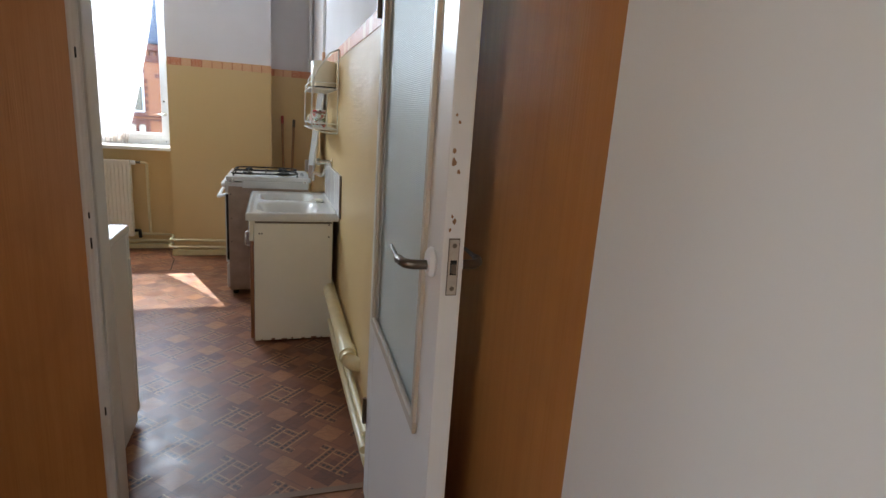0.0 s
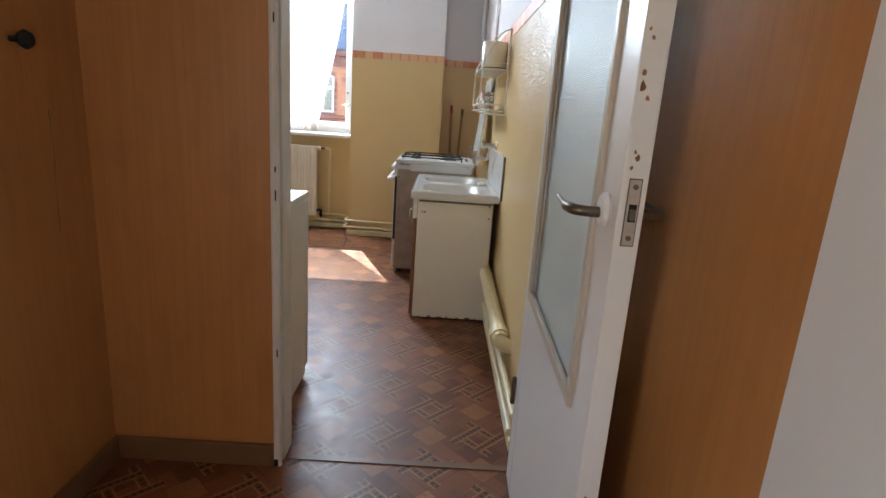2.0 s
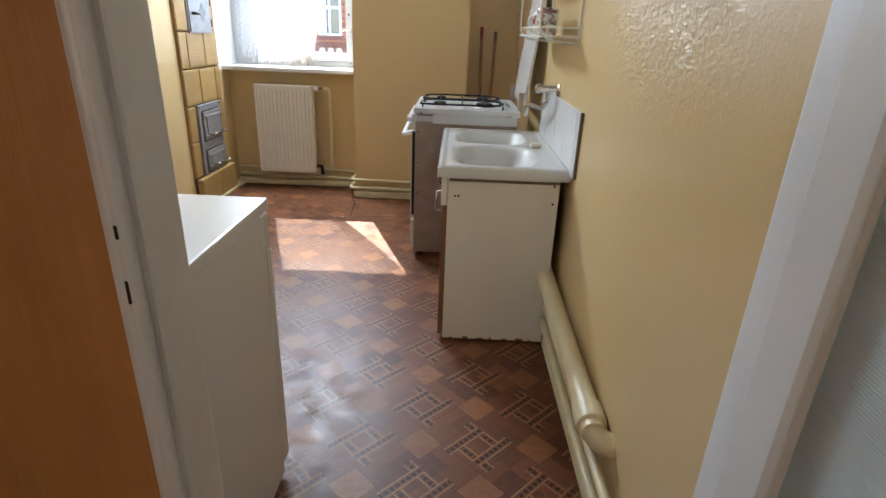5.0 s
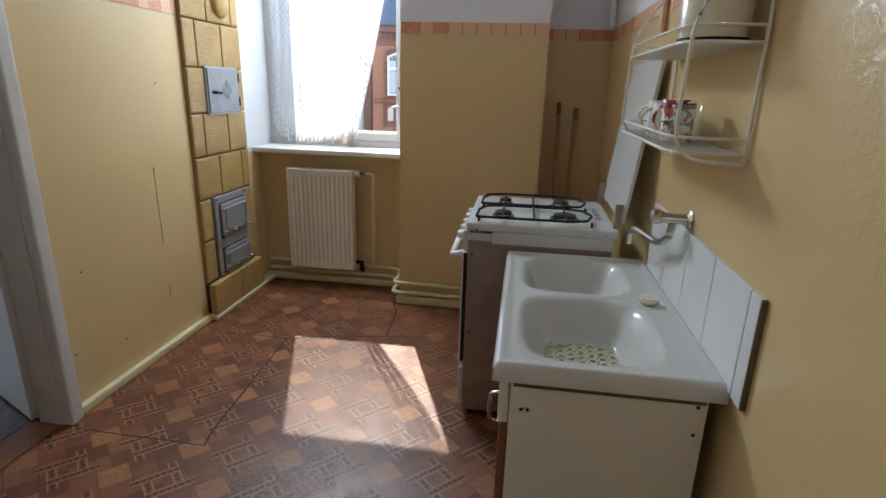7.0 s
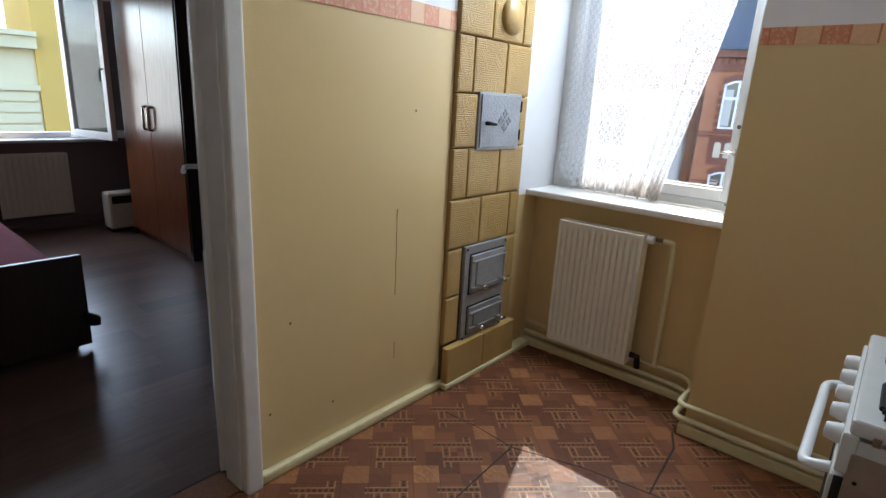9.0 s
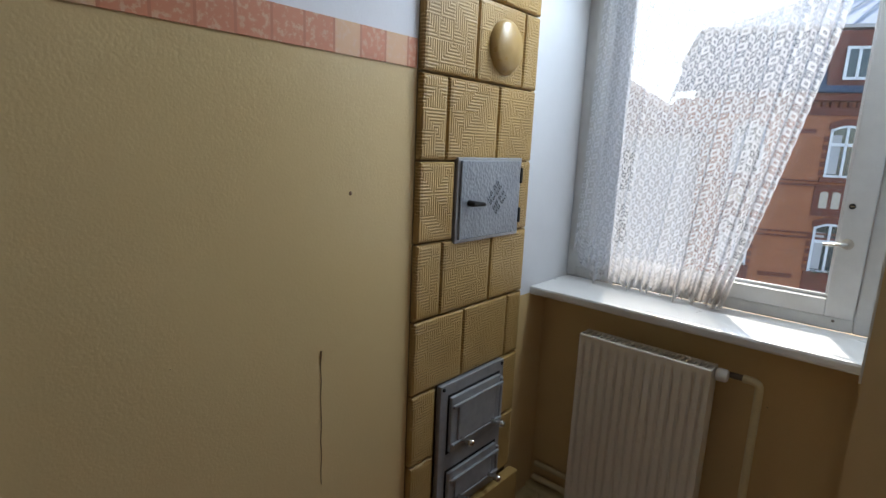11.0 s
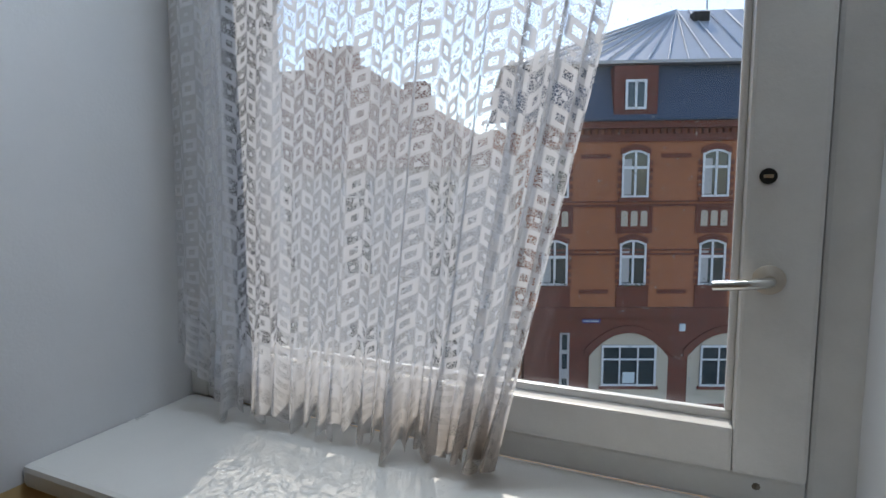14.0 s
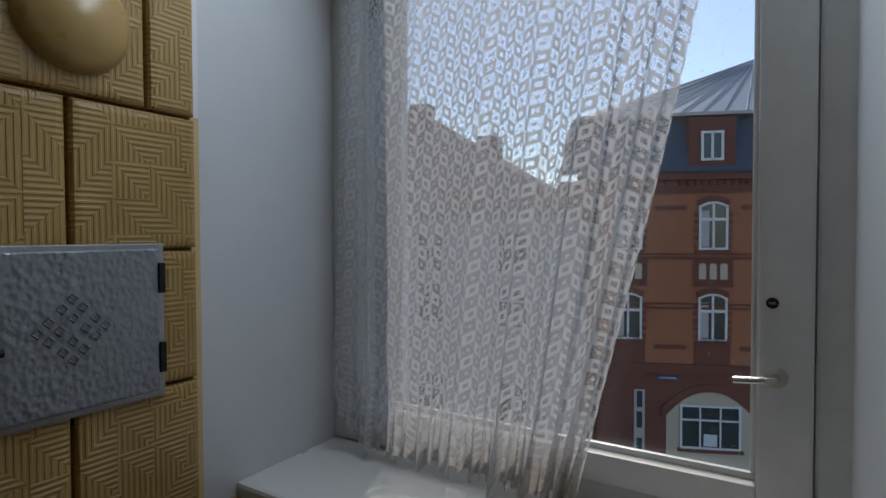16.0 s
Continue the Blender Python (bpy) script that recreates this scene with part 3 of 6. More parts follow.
kd = thing("door_1", (0.3, 1.85, 0), "white painted frame of the kitchen entrance, chipped", "door frame", kind="structure")
part("jamb", casing_post(-0.157, -0.138, HY0 - 0.016, HY1 - 0.04, 2.07), M_JAMB, kd)
part("jamb_bead", tube([(-0.140, HY0 - 0.004, 0.0), (-0.140, HY0 - 0.004, 2.07)], 0.011, 12), M_JAMB, kd)
part("jamb_rebate", casing_post(-0.150, -0.128, HY0 + 0.02, HY1 + 0.026, 2.07), M_JAMB, kd)
part("jamb_foot", box(-0.155, -0.140, HY0 - 0.019, HY0 - 0.012, 0.0, 0.03, 0.003, 1), M_BLACK, kd, "bare rotten jamb foot")
part("jamb", casing_post(0.735, 0.79, HY0 + 0.02, HY1 + 0.03, 2.1), M_WHITE, kd)
part("head", box(-0.157, 0.79, HY0 - 0.018, HY1 + 0.03, 2.07, 2.15, 0.008), M_WHITE, kd)
part("threshold_strip", box(-0.13, 0.735, HY0 + 0.03, HY0 + 0.06, 0.0, 0.004), M_SKIRT, kd)
for z, h in ((0.43, 0.03), (0.97, 0.035), (1.06, 0.02), (1.50, 0.03)):
    part("paint_chip", box(-0.1425, -0.1375, HY0 - 0.0165, HY0 - 0.012, z, z + h, 0.002, 1), M_BLACK, kd, "dark chip in the white paint")

# glazed kitchen door, standing open into the hall
DX0, DX1, DY0, DY1, DZ1 = 0.672, 0.713, 0.93, 1.80, 2.03
door = thing("glazed_door", (0.69, 1.36, 0.012), "white panelled door with obscured glass, standing open, chipped edge", "door")
GY0, GY1, GZ0, GZ1 = 1.055, 1.695, 0.745, 1.90
leaf = box(DX0, DX1, DY0, GY0, 0.012, DZ1, 0.003)
box(DX0, DX1, GY1, DY1, 0.012, DZ1, 0.003, bm=leaf)
box(DX0 + 0.001, DX1 - 0.001, GY0, GY1, 0.013, GZ0, 0.0, bm=leaf)
box(DX0 + 0.001, DX1 - 0.001, GY0, GY1, GZ1, DZ1 - 0.001, 0.0, bm=leaf)
part("leaf", leaf, M_DOORW, door)
for d in ((GY0 - 0.012, GY1 + 0.012, GZ0 - 0.014, GZ0 + 0.012), (GY0 - 0.012, GY1 + 0.012, GZ1 - 0.012, GZ1 + 0.012), (GY0 - 0.012, GY0 + 0.012, GZ0 + 0.012, GZ1 - 0.012), (GY1 - 0.012, GY1 + 0.012, GZ0 + 0.012, GZ1 - 0.012)):
    part("glazing_bead", box(DX0 - 0.009, DX0 + 0.004, *d, 0.004), M_BEAD, door, "beige glazing bead")
part("pane", box(DX0 + 0.012, DX0 + 0.017, GY0, GY1, GZ0, GZ1), M_DOORGLASS, door, "greenish obscured glass pane")
LX = (DX0 + DX1) / 2 + 0.001
# raised dark strip stands for the shade in the gap round the plate
part("lock_gap_shade", box(LX - 0.0105, LX + 0.0105, DY0 - 0.0012, DY0 + 0.001, 1.088, 1.196, 0.0005, 1), M_BRONZE, door, "dark strip for the shade in the gap round the lock plate")
lock = part("lock_plate", box(LX - 0.0088, LX + 0.0088, DY0 - 0.0035, DY0 + 0.002, 1.090, 1.194, 0.0015), M_LOCK, door, "painted-over steel lock plate")
# black box stands for the shade inside the latch hole
part("latch_hole", box(LX - 0.006, LX + 0.006, DY0 - 0.0042, DY0, 1.128, 1.156), M_BLACK, lock)
part("latch_bolt", box(LX - 0.004, LX + 0.005, DY0 - 0.009, DY0, 1.131, 1.149, 0.002), M_BRONZE, lock, "worn brass latch bolt")
for zz in (1.102, 1.183):
    part("screw", lathe([(0, -0.0006), (0.0045, 0.0), (0.0045, 0.002)], (LX, DY0 - 0.0042, zz), 'Y', 10), M_BRONZE, lock)
for s, xf in ((-1, DX0), (1, DX1)):
    rose = part("rose", lathe([(0.0, 0.0), (0.028, 0.0), (0.03, s * 0.004), (0.024, s * 0.012), (0.0, s * 0.013)], (xf, 0.99, 1.136), 'X', 20), M_WHITE, door, "white enamelled rose")
    pts = arc([(xf, 0.99, 1.13), (xf + s * 0.052, 0.992, 1.131), (xf + s * 0.062, 1.03, 1.132), (xf + s * 0.058, 1.125, 1.136)], 5)
    part("handle", tube(pts, [0.0095 if i < 9 else 0.0095 - 0.006 * (i - 9) / (len(pts) - 10) for i in range(len(pts))], 10), M_BRONZE, rose, "worn bronze lever handle")
rc = random.Random(3)
for z, s in ((1.212, 0.006), (1.228, 0.008), (1.236, 0.005), (1.315, 0.006), (1.332, 0.011), (1.352, 0.008), (1.40, 0.006), (1.412, 0.005), (1.62, 0.007), (1.632, 0.005), (0.62, 0.006)):
    chip = bmesh.new()
    cx = DX0 + 0.008 + rc.uniform(0, 0.012)
    chip.faces.new([chip.verts.new((cx + s * 0.55 * rc.uniform(0.5, 1.1) * math.cos(q * 0.785), DY0 - 0.0012, z + s * rc.uniform(0.4, 0.9) * math.sin(q * 0.785))) for q in range(8)])
    bmesh.ops.solidify(chip, geom=chip.faces[:], thickness=0.0011)
    part("paint_chip", chip, M_STICK, door, "bare wood where paint flaked off")
for z in (0.3, 1.7):
    part("hinge", tube([(DX0 - 0.006, DY1 + 0.004, z), (DX0 - 0.006, DY1 + 0.004, z + 0.1)], 0.008, 8), M_BRONZE, door)
door.rotation_euler = (0, 0, radians(-2.1))

# hall wall knob
kn = thing("coat_knob", (HL, 1.535, 1.385), "small black round knob on the wallpapered wall", "knob")
part("stem", tube([(HL, 1.535, 1.385), (HL + 0.03, 1.535, 1.385)], 0.008), M_BLACK, kn)
part("knob", lathe([(0, 0), (0.018, 0.002), (0.024, 0.014), (0.018, 0.026), (0, 0.03)], (HL + 0.025, 1.535, 1.385), 'X', 16), M_BLACK, kn)

# bedroom doorway
bd = thing("door_2", (LW, 3.44, 0), "white painted frame of the bedroom doorway", "door frame", kind="structure")
part("jamb", box(LW - 0.11, LW + 0.005, 3.866, 3.89, 0, 2.06, 0.005), M_JAMB, bd)
part("casing", box(LW + 0.003, LW + 0.050, 3.869, 3.935, 0, 2.14, 0.012, 3), M_JAMB, bd)
part("jamb", box(LW - 0.15, LW + 0.005, 3.005, 3.04, 0, 2.06, 0.005), M_WHITE, bd)
part("casing", box(LW - 0.004, LW + 0.028, 2.935, 3.03, 0, 2.14, 0.010, 3), M_WHITE, bd)
part("head", box(LW - 0.11, LW + 0.028, 2.935, 3.935, 2.06, 2.15, 0.006), M_WHITE, bd)
part("threshold_strip", box(LW - 0.15, LW + 0.0, 3.04, 3.865, 0.0, 0.006, 0.002), M_BRWOOD, bd)


def bedroom_door():
    d = thing("bedroom_door", (0, 0, 0), "white bedroom door with glass, standing wide open", "door")
    lf = box(0, 0.11, -0.02, 0.02, 0.012, 2.03, 0.003)
    box(0.66, 0.78, -0.02, 0.02, 0.012, 2.03, 0.003, bm=lf)
    box(0.11, 0.66, -0.019, 0.019, 0.013, 0.72, bm=lf)
    box(0.11, 0.66, -0.019, 0.019, 1.9, 2.029, bm=lf)
    part("leaf", lf, M_DOORW, d)
    part("pane", box(0.11, 0.66, -0.003, 0.003, 0.72, 1.9), M_DOORGLASS, d)
    for s in (-1, 1):
        part("glazing_bead", box(0.10, 0.67, s * 0.021 - 0.004, s * 0.021 + 0.004, 0.71, 0.735, 0.002), M_DOORW, d)
        part("handle", tube(arc([(0.72, 0.02 * s, 1.12), (0.72, 0.075 * s, 1.12), (0.62, 0.08 * s, 1.11)], 4), 0.011, 8), M_WHITE, d)
    d.matrix_world = pose(LW - 0.135, 3.878, 0, 0, 0, 155.5)
    return d


bedroom_door()

# ---------- kitchen window ----------
win = thing("window_1", (-1.05, 6.03, 1.0), "white painted wooden casement window, paint yellowed and chipped", "window", kind="structure")
WY0, WY1 = 6.005, 6.075
part("frame_post", box(LW, -1.59, WY0, WY1 + 0.02, 1.0, 2.87, 0.006), M_FRAMEW, win)
part("frame_post", box(-0.585, BX0, WY0, WY1 + 0.05, 1.0, 2.87, 0.006), M_FRAMEW, win)
part("frame_rail", box(-1.59, -0.585, WY0, WY1 + 0.05, 1.0, 1.045, 0.006), M_FRAMEW, win)
part("frame_rail", box(-1.59, -0.585, WY0, WY1 + 0.05, 2.80, 2.87, 0.006), M_FRAMEW, win)
cas = part("casement", box(-0.668, -0.587, WY0 - 0.012, WY1 - 0.01, 1.047, 2.798, 0.005), M_FRAMEW, win, "white casement stiles")
part("casement_stile", box(-1.588, -1.54, WY0 - 0.012, WY1 - 0.01, 1.047, 2.798, 0.005), M_FRAMEW, win)
part("casement_rail", box(-1.54, -0.668, WY0 - 0.011, WY1 - 0.011, 1.047, 1.105, 0.004), M_FRAMEW, win)
part("casement_rail", box(-1.54, -0.668, WY0 - 0.011, WY1 - 0.011, 2.74, 2.798, 0.004), M_FRAMEW, win)
for d in ((-1.54, -0.668, 1.105, 1.117), (-0.677, -0.668, 1.117, 2.74), (-1.54, -1.531, 1.117, 2.74)):
    part("putty_bead", box(d[0], d[1], 6.02, 6.032, d[2], d[3], 0.003), M_WHITE, win)
pane = part("pane", box(-1.54, -0.668, 6.036, 6.040, 1.105, 2.74), M_PANE, win, "dusty clear window pane")
pane.visible_shadow = False
part("weather_bar", box(-1.54, -0.668, 6.045, 6.12, 1.02, 1.075, 0.01), M_FRAMEW, win)
la = part("latch_rose", lathe([(0, 0), (0.016, 0.0), (0.018, -0.006), (0.01, -0.012), (0, -0.013)], (-0.640, WY0 - 0.012, 1.297), 'Y', 16), M_LOCK, win)
part("latch", tube(arc([(-0.640, WY0 - 0.02, 1.297), (-0.640, WY0 - 0.04, 1.297), (-0.668, WY0 - 0.046, 1.294), (-0.70, WY0 - 0.040, 1.290)], 4), 0.0065, 8), M_CHROME, la, "small dull metal turn-latch")
sc = part("screw_hole", lathe([(0, 0), (0.009, 0.0), (0.0095, -0.002), (0.006, -0.003), (0, -0.002)], (-0.646, WY0 - 0.0125, 1.419), 'Y', 14), M_BLACK, win)
part("screw", box(-0.651, -0.641, WY0 - 0.0165, WY0 - 0.014, 1.417, 1.421), M_CHROME, sc)
part("nail", lathe([(0, 0), (0.005, 0), (0, -0.003)], (-0.64, WY0 - 0.0125, 1.035), 'Y', 8), M_BRONZE, win)
slab("window_sill", (LW, BX0, 5.695, 6.01, 0.965, 1.0), M_SILL, "white painted window sill with worn rounded edge", "window sill", 0.009)

slab("wall_pier_reveal", (BX0 - 0.006, BX0, BY + 0.012, 6.005, 1.0, 2.87), M_REVEAL, "white plastered right window reveal")
# outside sill and lintel are part of the wall; street beyond


def curtain():
    """One gathered lace panel: hangs in folds, its free edge drawn aside at the foot."""
    NU, NV = 330, 100
    Z0, Z1, FALL = 1.022, 2.84, 1.278
    rnd = random.Random(5)
    ph = [rnd.uniform(0, 6.28) for _ in range(8)]
    # places and strength of the deep folds, from the wall edge to the free edge
    deep = ((0.05, 0.018, 0.5), (0.16, 0.016, 0.6), (0.27, 0.012, 0.35), (0.47, 0.013, 0.55), (0.62, 0.014, 0.8), (0.76, 0.018, 0.9), (0.84, 0.014, 0.9), (0.92, 0.016, 1.0), (0.98, 0.012, 0.8))
    verts = []
    for j in range(NV + 1):
        v = j / NV * (Z1 - Z0) / FALL
        drawn = max(0.0, 1 - v)
        left = -1.545 - 0.03 * drawn
        right = -0.70 - 0.27 * drawn ** 1.25 + 0.04 * max(0.0, v - 1)
        for i in range(NU + 1):
            u = i / NU
            # the cloth bunches up towards the drawn edge near its foot
            uu = u + (0.16 * drawn ** 2 + 0.05) * math.sin(math.pi * u) * u
            x = left + (right - left) * uu
            f = sum(-w_ * math.exp(-((u - c_) / s_) ** 2) for c_, s_, w_ in deep) + 0.35
            f += 0.10 * math.sin(2 * math.pi * 7 * u + ph[0] + 1.2 * v) + 0.06 * math.sin(2 * math.pi * 23 * u + ph[1] - 2.0 * v)
            gather = max(0.0, (0.16 - v) / 0.16)
            amp = 0.022 + 0.022 * drawn * u
            y = 5.948 - 0.015 * drawn + amp * f
            y += 0.013 * gather * math.sin(2 * math.pi * 31 * u + ph[3] + 3 * math.sin(9 * u))
            z = Z0 + FALL * v + 0.125 * max(0.0, 1 - u / 0.16) ** 1.3 * drawn ** 3
            z += gather * (0.012 * math.sin(2 * math.pi * 31 * u + ph[4]) + 0.010 * math.sin(2 * math.pi * 11 * u + ph[5]))
            verts.append((x + 0.010 * f * u + 0.004 * gather * math.sin(2 * math.pi * 47 * u), y, z))
    me = bpy.data.meshes.new("lace_curtain")
    W = NU + 1
    me.from_pydata(verts, [], [(j * W + i, j * W + i + 1, (j + 1) * W + i + 1, (j + 1) * W + i) for j in range(NV) for i in range(NU)])
    lay = me.uv_layers.new(name="UVMap")
    for lp in me.loops:
        j, i = divmod(lp.vertex_index, W)
        lay.data[lp.index].uv = (1.16 * i / NU, (Z1 - Z0) * j / NV)
    for p in me.polygons:
        p.use_smooth = True
    me.materials.append(M_LACE)
    ct = thing("lace_curtain", (-1.1, 5.955, 1.04), "white patterned lace net curtain, drawn aside at the foot", "curtain")
    ob = new("net", me)
    ob.parent, ob.matrix_parent_inverse = ct, Matrix.Translation(-Vector(ct.location))
    rod = part("rod", tube([(LW, 5.955, 2.845), (BX0 - 0.006, 5.955, 2.845)], 0.008, 8), M_WHITE, ct)
    return ct


curtain()

# ---------- radiator ----------


def radiator(name, x0, x1, y0, y1, z0, z1, label, fins=14):
    """A steel panel radiator facing -y with pressed channels and a top grille."""
    r = thing(name, ((x0 + x1) / 2, y1, z0), label, "radiator")
    bm = bmesh.new()
    n = fins * 14
    prof = []
    for i in range(n + 1):
        s = i / n
        c = (s * fins) % 1.0
        edge = min(s, 1 - s) * fins
        d = 0.012 * max(0.0, min(1.0, (0.22 - abs(c - 0.5)) / 0.1)) if edge > 0.3 else 0.0
        prof.append((x0 + 0.006 + (x1 - x0 - 0.012) * s, y0 + d))
    zs = [z0, z0 + 0.03, z0 + 0.055, z1 - 0.055, z1 - 0.03, z1 - 0.012]
    grid = [[bm.verts.new((x, y0 + (y - y0) * (1 if 1 < k < 4 else 0), z)) for x, y in prof] for k, z in enumerate(zs)]
    for a, b in zip(grid, grid[1:]):
        for i in range(n):
            bm.faces.new((a[i], a[i + 1], b[i + 1], b[i]))
    smooth(bm, 60)
    box(x0 + 0.006, x1 - 0.006, y0 + 0.03, y1, z0, z1 - 0.012, bm=bm)
    box(x0 + 0.006, x1 - 0.006, y0 + 0.0005, y0 + 0.03, z0 - 0.002, z0, bm=bm)
    part("panel", bm, M_RAD, r)
    for a, b in ((x0, x0 + 0.006), (x1 - 0.006, x1)):
        part("side_panel", box(a, b, y0 - 0.002, y1, z0, z1, 0.002), M_RAD, r)
    g = part("top_frame", box(x0, x1, y0 - 0.002, y0 + 0.012, z1 - 0.012, z1, 0.003), M_RAD, r)
    part("top_frame", box(x0, x1, y1 - 0.012, y1, z1 - 0.012, z1, 0.003), M_RAD, r)
    for i in range(24):
        x = x0 + 0.012 + (x1 - x0 - 0.024) * i / 23
        part("grille_bar", box(x - 0.004, x + 0.004, y0 + 0.011, y1 - 0.011, z1 - 0.008, z1 - 0.002), M_RAD, r)
    return r


radiator("radiator", -1.385, -0.91, 5.678, 5.755, 0.148, 0.866, "cream steel panel radiator below the window sill")
rv = thing("radiator_valve", (-0.875, 5.73, 0.80), "white radiator valve with riser pipe, cream painted", "valve")
part("valve_head", lathe([(0, 0), (0.018, 0), (0.022, 0.006), (0.022, 0.03), (0.017, 0.036), (0, 0.036)], (-0.905, 5.72, 0.845), 'X', 16), M_WHITE, rv)
part("valve_body", tube([(-0.915, 5.745, 0.845), (-0.80, 5.745, 0.845)], 0.011, 8), M_BRONZE, rv)
part("riser", tube(arc([(-0.83, 5.745, 0.845), (-0.78, 5.745, 0.843), (-0.78, 5.755, 0.78), (-0.78, 5.765, 0.16)], 5), 0.013, 10), M_CREAM, rv)
part("lower_valve", tube([(-0.915, 5.745, 0.19), (-0.87, 5.745, 0.19), (-0.87, 5.765, 0.12)], 0.017, 8), M_BLACK, rv)

# ---------- heating pipes ----------
for i, (z, off, r) in enumerate(((0.150, 0.018, 0.012), (0.085, 0.026, 0.014))):
    pp = tagged(place(tube(arc([(LW + 0.03, BACK - off, z), (BX0 - off - 0.02, BACK - off, z - 0.01), (BX0 - off - 0.02, BY - off, z), (BX0 + 0.05, BY - off, z), (BX1 + off, BY - off, z - 0.01), (BX1 + off, BACK - off, z), (0.70, BACK - off, z)], 4), r, 10), "heating_pipe", M_CREAM),
                "cream painted heating pipe along the wall foot", "pipe", "heating pipes")
for i, (z, x, r) in enumerate(((0.20, 0.715, 0.016), (0.13, 0.708, 0.018))):
    tagged(place(tube([(x, 1.93, z - 0.03), (x, 3.0, z - 0.01), (x, 4.2, z)], r, 10), "heating_pipe", M_CREAM), "cream painted heating pipe along the wall foot", "pipe", "heating pipes")
dp = thing("drain_pipe", (0.69, 2.8, 0.25), "thick cream painted drain pipe sloping along the wall", "pipe")
part("pipe", tube([(0.705, 2.40, 0.275), (0.70, 3.3, 0.335), (0.70, 3.9, 0.36)], 0.038, 14), M_CREAM, dp)
part("collar", tube([(0.705, 2.43, 0.277), (0.705, 2.50, 0.281)], 0.046, 14), M_CREAM, dp)
part("elbow", tube(arc([(0.705, 2.44, 0.277), (0.71, 2.385, 0.265), (0.765, 2.37, 0.255)], 4), 0.035, 12), M_CREAM, dp)

# ---------- sink ----------


def sink():
    """Enamelled double-bowl sink top."""
    X0, X1, Y0, Y1, ZT = 0.210, 0.745, 3.290, 4.235, 0.818
    s = thing("double_sink", (0.48, 3.74, 0.77), "white enamelled double-bowl sink top, worn edge", "sink")
    NX, NY = 70, 120
    bowls = ((0.455, 3.560, 0.190, 0.222), (0.455, 4.0, 0.185, 0.19))
    bm = bmesh.new()
    grid = []
    for j in range(NY + 1):
        row = []
        for i in range(NX + 1):
            x, y = X0 + (X1 - X0) * i / NX, Y0 + (Y1 - Y0) * j / NY
            z = ZT
            e = min(x - X0, X1 - x, y - Y0, Y1 - y)
            if e < 0.012:
                z -= 0.012 * (1 - e / 0.012) ** 2
            elif e > 0.02:
                z -= 0.006 * min(1.0, (e - 0.02) / 0.015)
            for cx, cy, rx, ry in bowls:
                d = (abs((x - cx) / rx) ** 4 + abs((y - cy) / ry) ** 4) ** 0.25
                if d < 1.0:
                    q = min(1.0, (1 - d) / 0.5)
                    z -= 0.108 * (q * q * (3 - 2 * q)) + 0.01 * (1 - d)
                elif d < 1.08:
                    z += 0.002 * (1.08 - d) / 0.08
            row.append(bm.verts.new((x, y, z)))
        grid.append(row)
    for a, b in zip(grid, grid[1:]):
        for i in range(NX):
            bm.faces.new((a[i], a[i + 1], b[i + 1], b[i]))
    rim = grid[0] + [r[-1] for r in grid[1:]] + grid[-1][-2::-1] + [r[0] for r in grid[-2:0:-1]]
    low = [bm.verts.new((v.co.x, v.co.y, ZT - 0.048)) for v in rim]
    for k in range(len(rim)):
        bm.faces.new((rim[k], low[k], low[(k + 1) % len(rim)], rim[(k + 1) % len(rim)]))
    bmesh.ops.recalc_face_normals(bm, faces=bm.faces[:])
    part("basin", smooth(bm, 50), M_ENAMEL, s)
    for cx, cy, rx, ry in bowls:
        part("drain", lathe([(0, 0.001), (0.022, 0.001), (0.028, 0.003), (0.03, 0.0), (0, -0.002)], (cx + 0.05, cy, ZT - 0.121), 'Z', 18), M_CHROME, s, "steel drain ring")
    return s, bowls, ZT


_, BOWLS, ZT = sink()
soap = tagged(place(lathe([(0, 0), (0.026, 0.001), (0.030, 0.010), (0.026, 0.020), (0, 0.024)], (0.665, 3.775, ZT - 0.004), 'Z', 18), "soap_bar", M_RIM), "round cream soap lying on the sink rim", "soap")


def bowl_mat(cx, cy, rx, ry):
    """A mat of joined plastic rings lying in the bowl."""
    m = thing("sink_mat", (cx, cy, 0.68), "pale green plastic ring mat lying in the sink", "mat")
    for i in range(9):
        for j in range(6 if ry > 0.2 else 4):
            x = cx - 0.12 + 0.030 * i
            y = cy - 0.07 + 0.030 * j + (0.015 if i % 2 else 0)
            ring = tube([(x + 0.0125 * math.cos(a), y + 0.0125 * math.sin(a), ZT - 0.1165) for a in [2 * math.pi * q / 10 for q in range(11)]], 0.0036, 6, cap=False)
            part("ring", ring, M_MATGREEN, m)
    return m


M_MATGREEN = dirty("pale_green_plastic", (0.70, 0.68, 0.47), 0.4)
for b in BOWLS:
    bowl_mat(*b)

cab = thing("sink_cabinet", (0.48, 3.74, 0.0), "cream painted board sink cabinet with brown door edge, chipped", "cabinet")
part("side_panel", box(0.255, 0.712, 3.306, 3.324, 0.012, 0.768, 0.002), M_CABW, cab)
part("side_panel", box(0.255, 0.712, 4.195, 4.213, 0.012, 0.768, 0.002), M_CABW, cab)
part("bottom", box(0.27, 0.712, 3.324, 4.195, 0.06, 0.078), M_CABW, cab)
part("back", box(0.700, 0.712, 3.325, 4.194, 0.078, 0.768), M_BLACK, cab)
for y0, y1 in ((3.308, 3.755), (3.76, 4.21)):
    d = part("door", box(0.232, 0.253, y0, y1, 0.03, 0.64, 0.003), M_BRWOOD, cab, "brown veneered cabinet door")
part("fascia", box(0.228, 0.253, 3.308, 4.21, 0.645, 0.768, 0.004), M_CABW, cab)
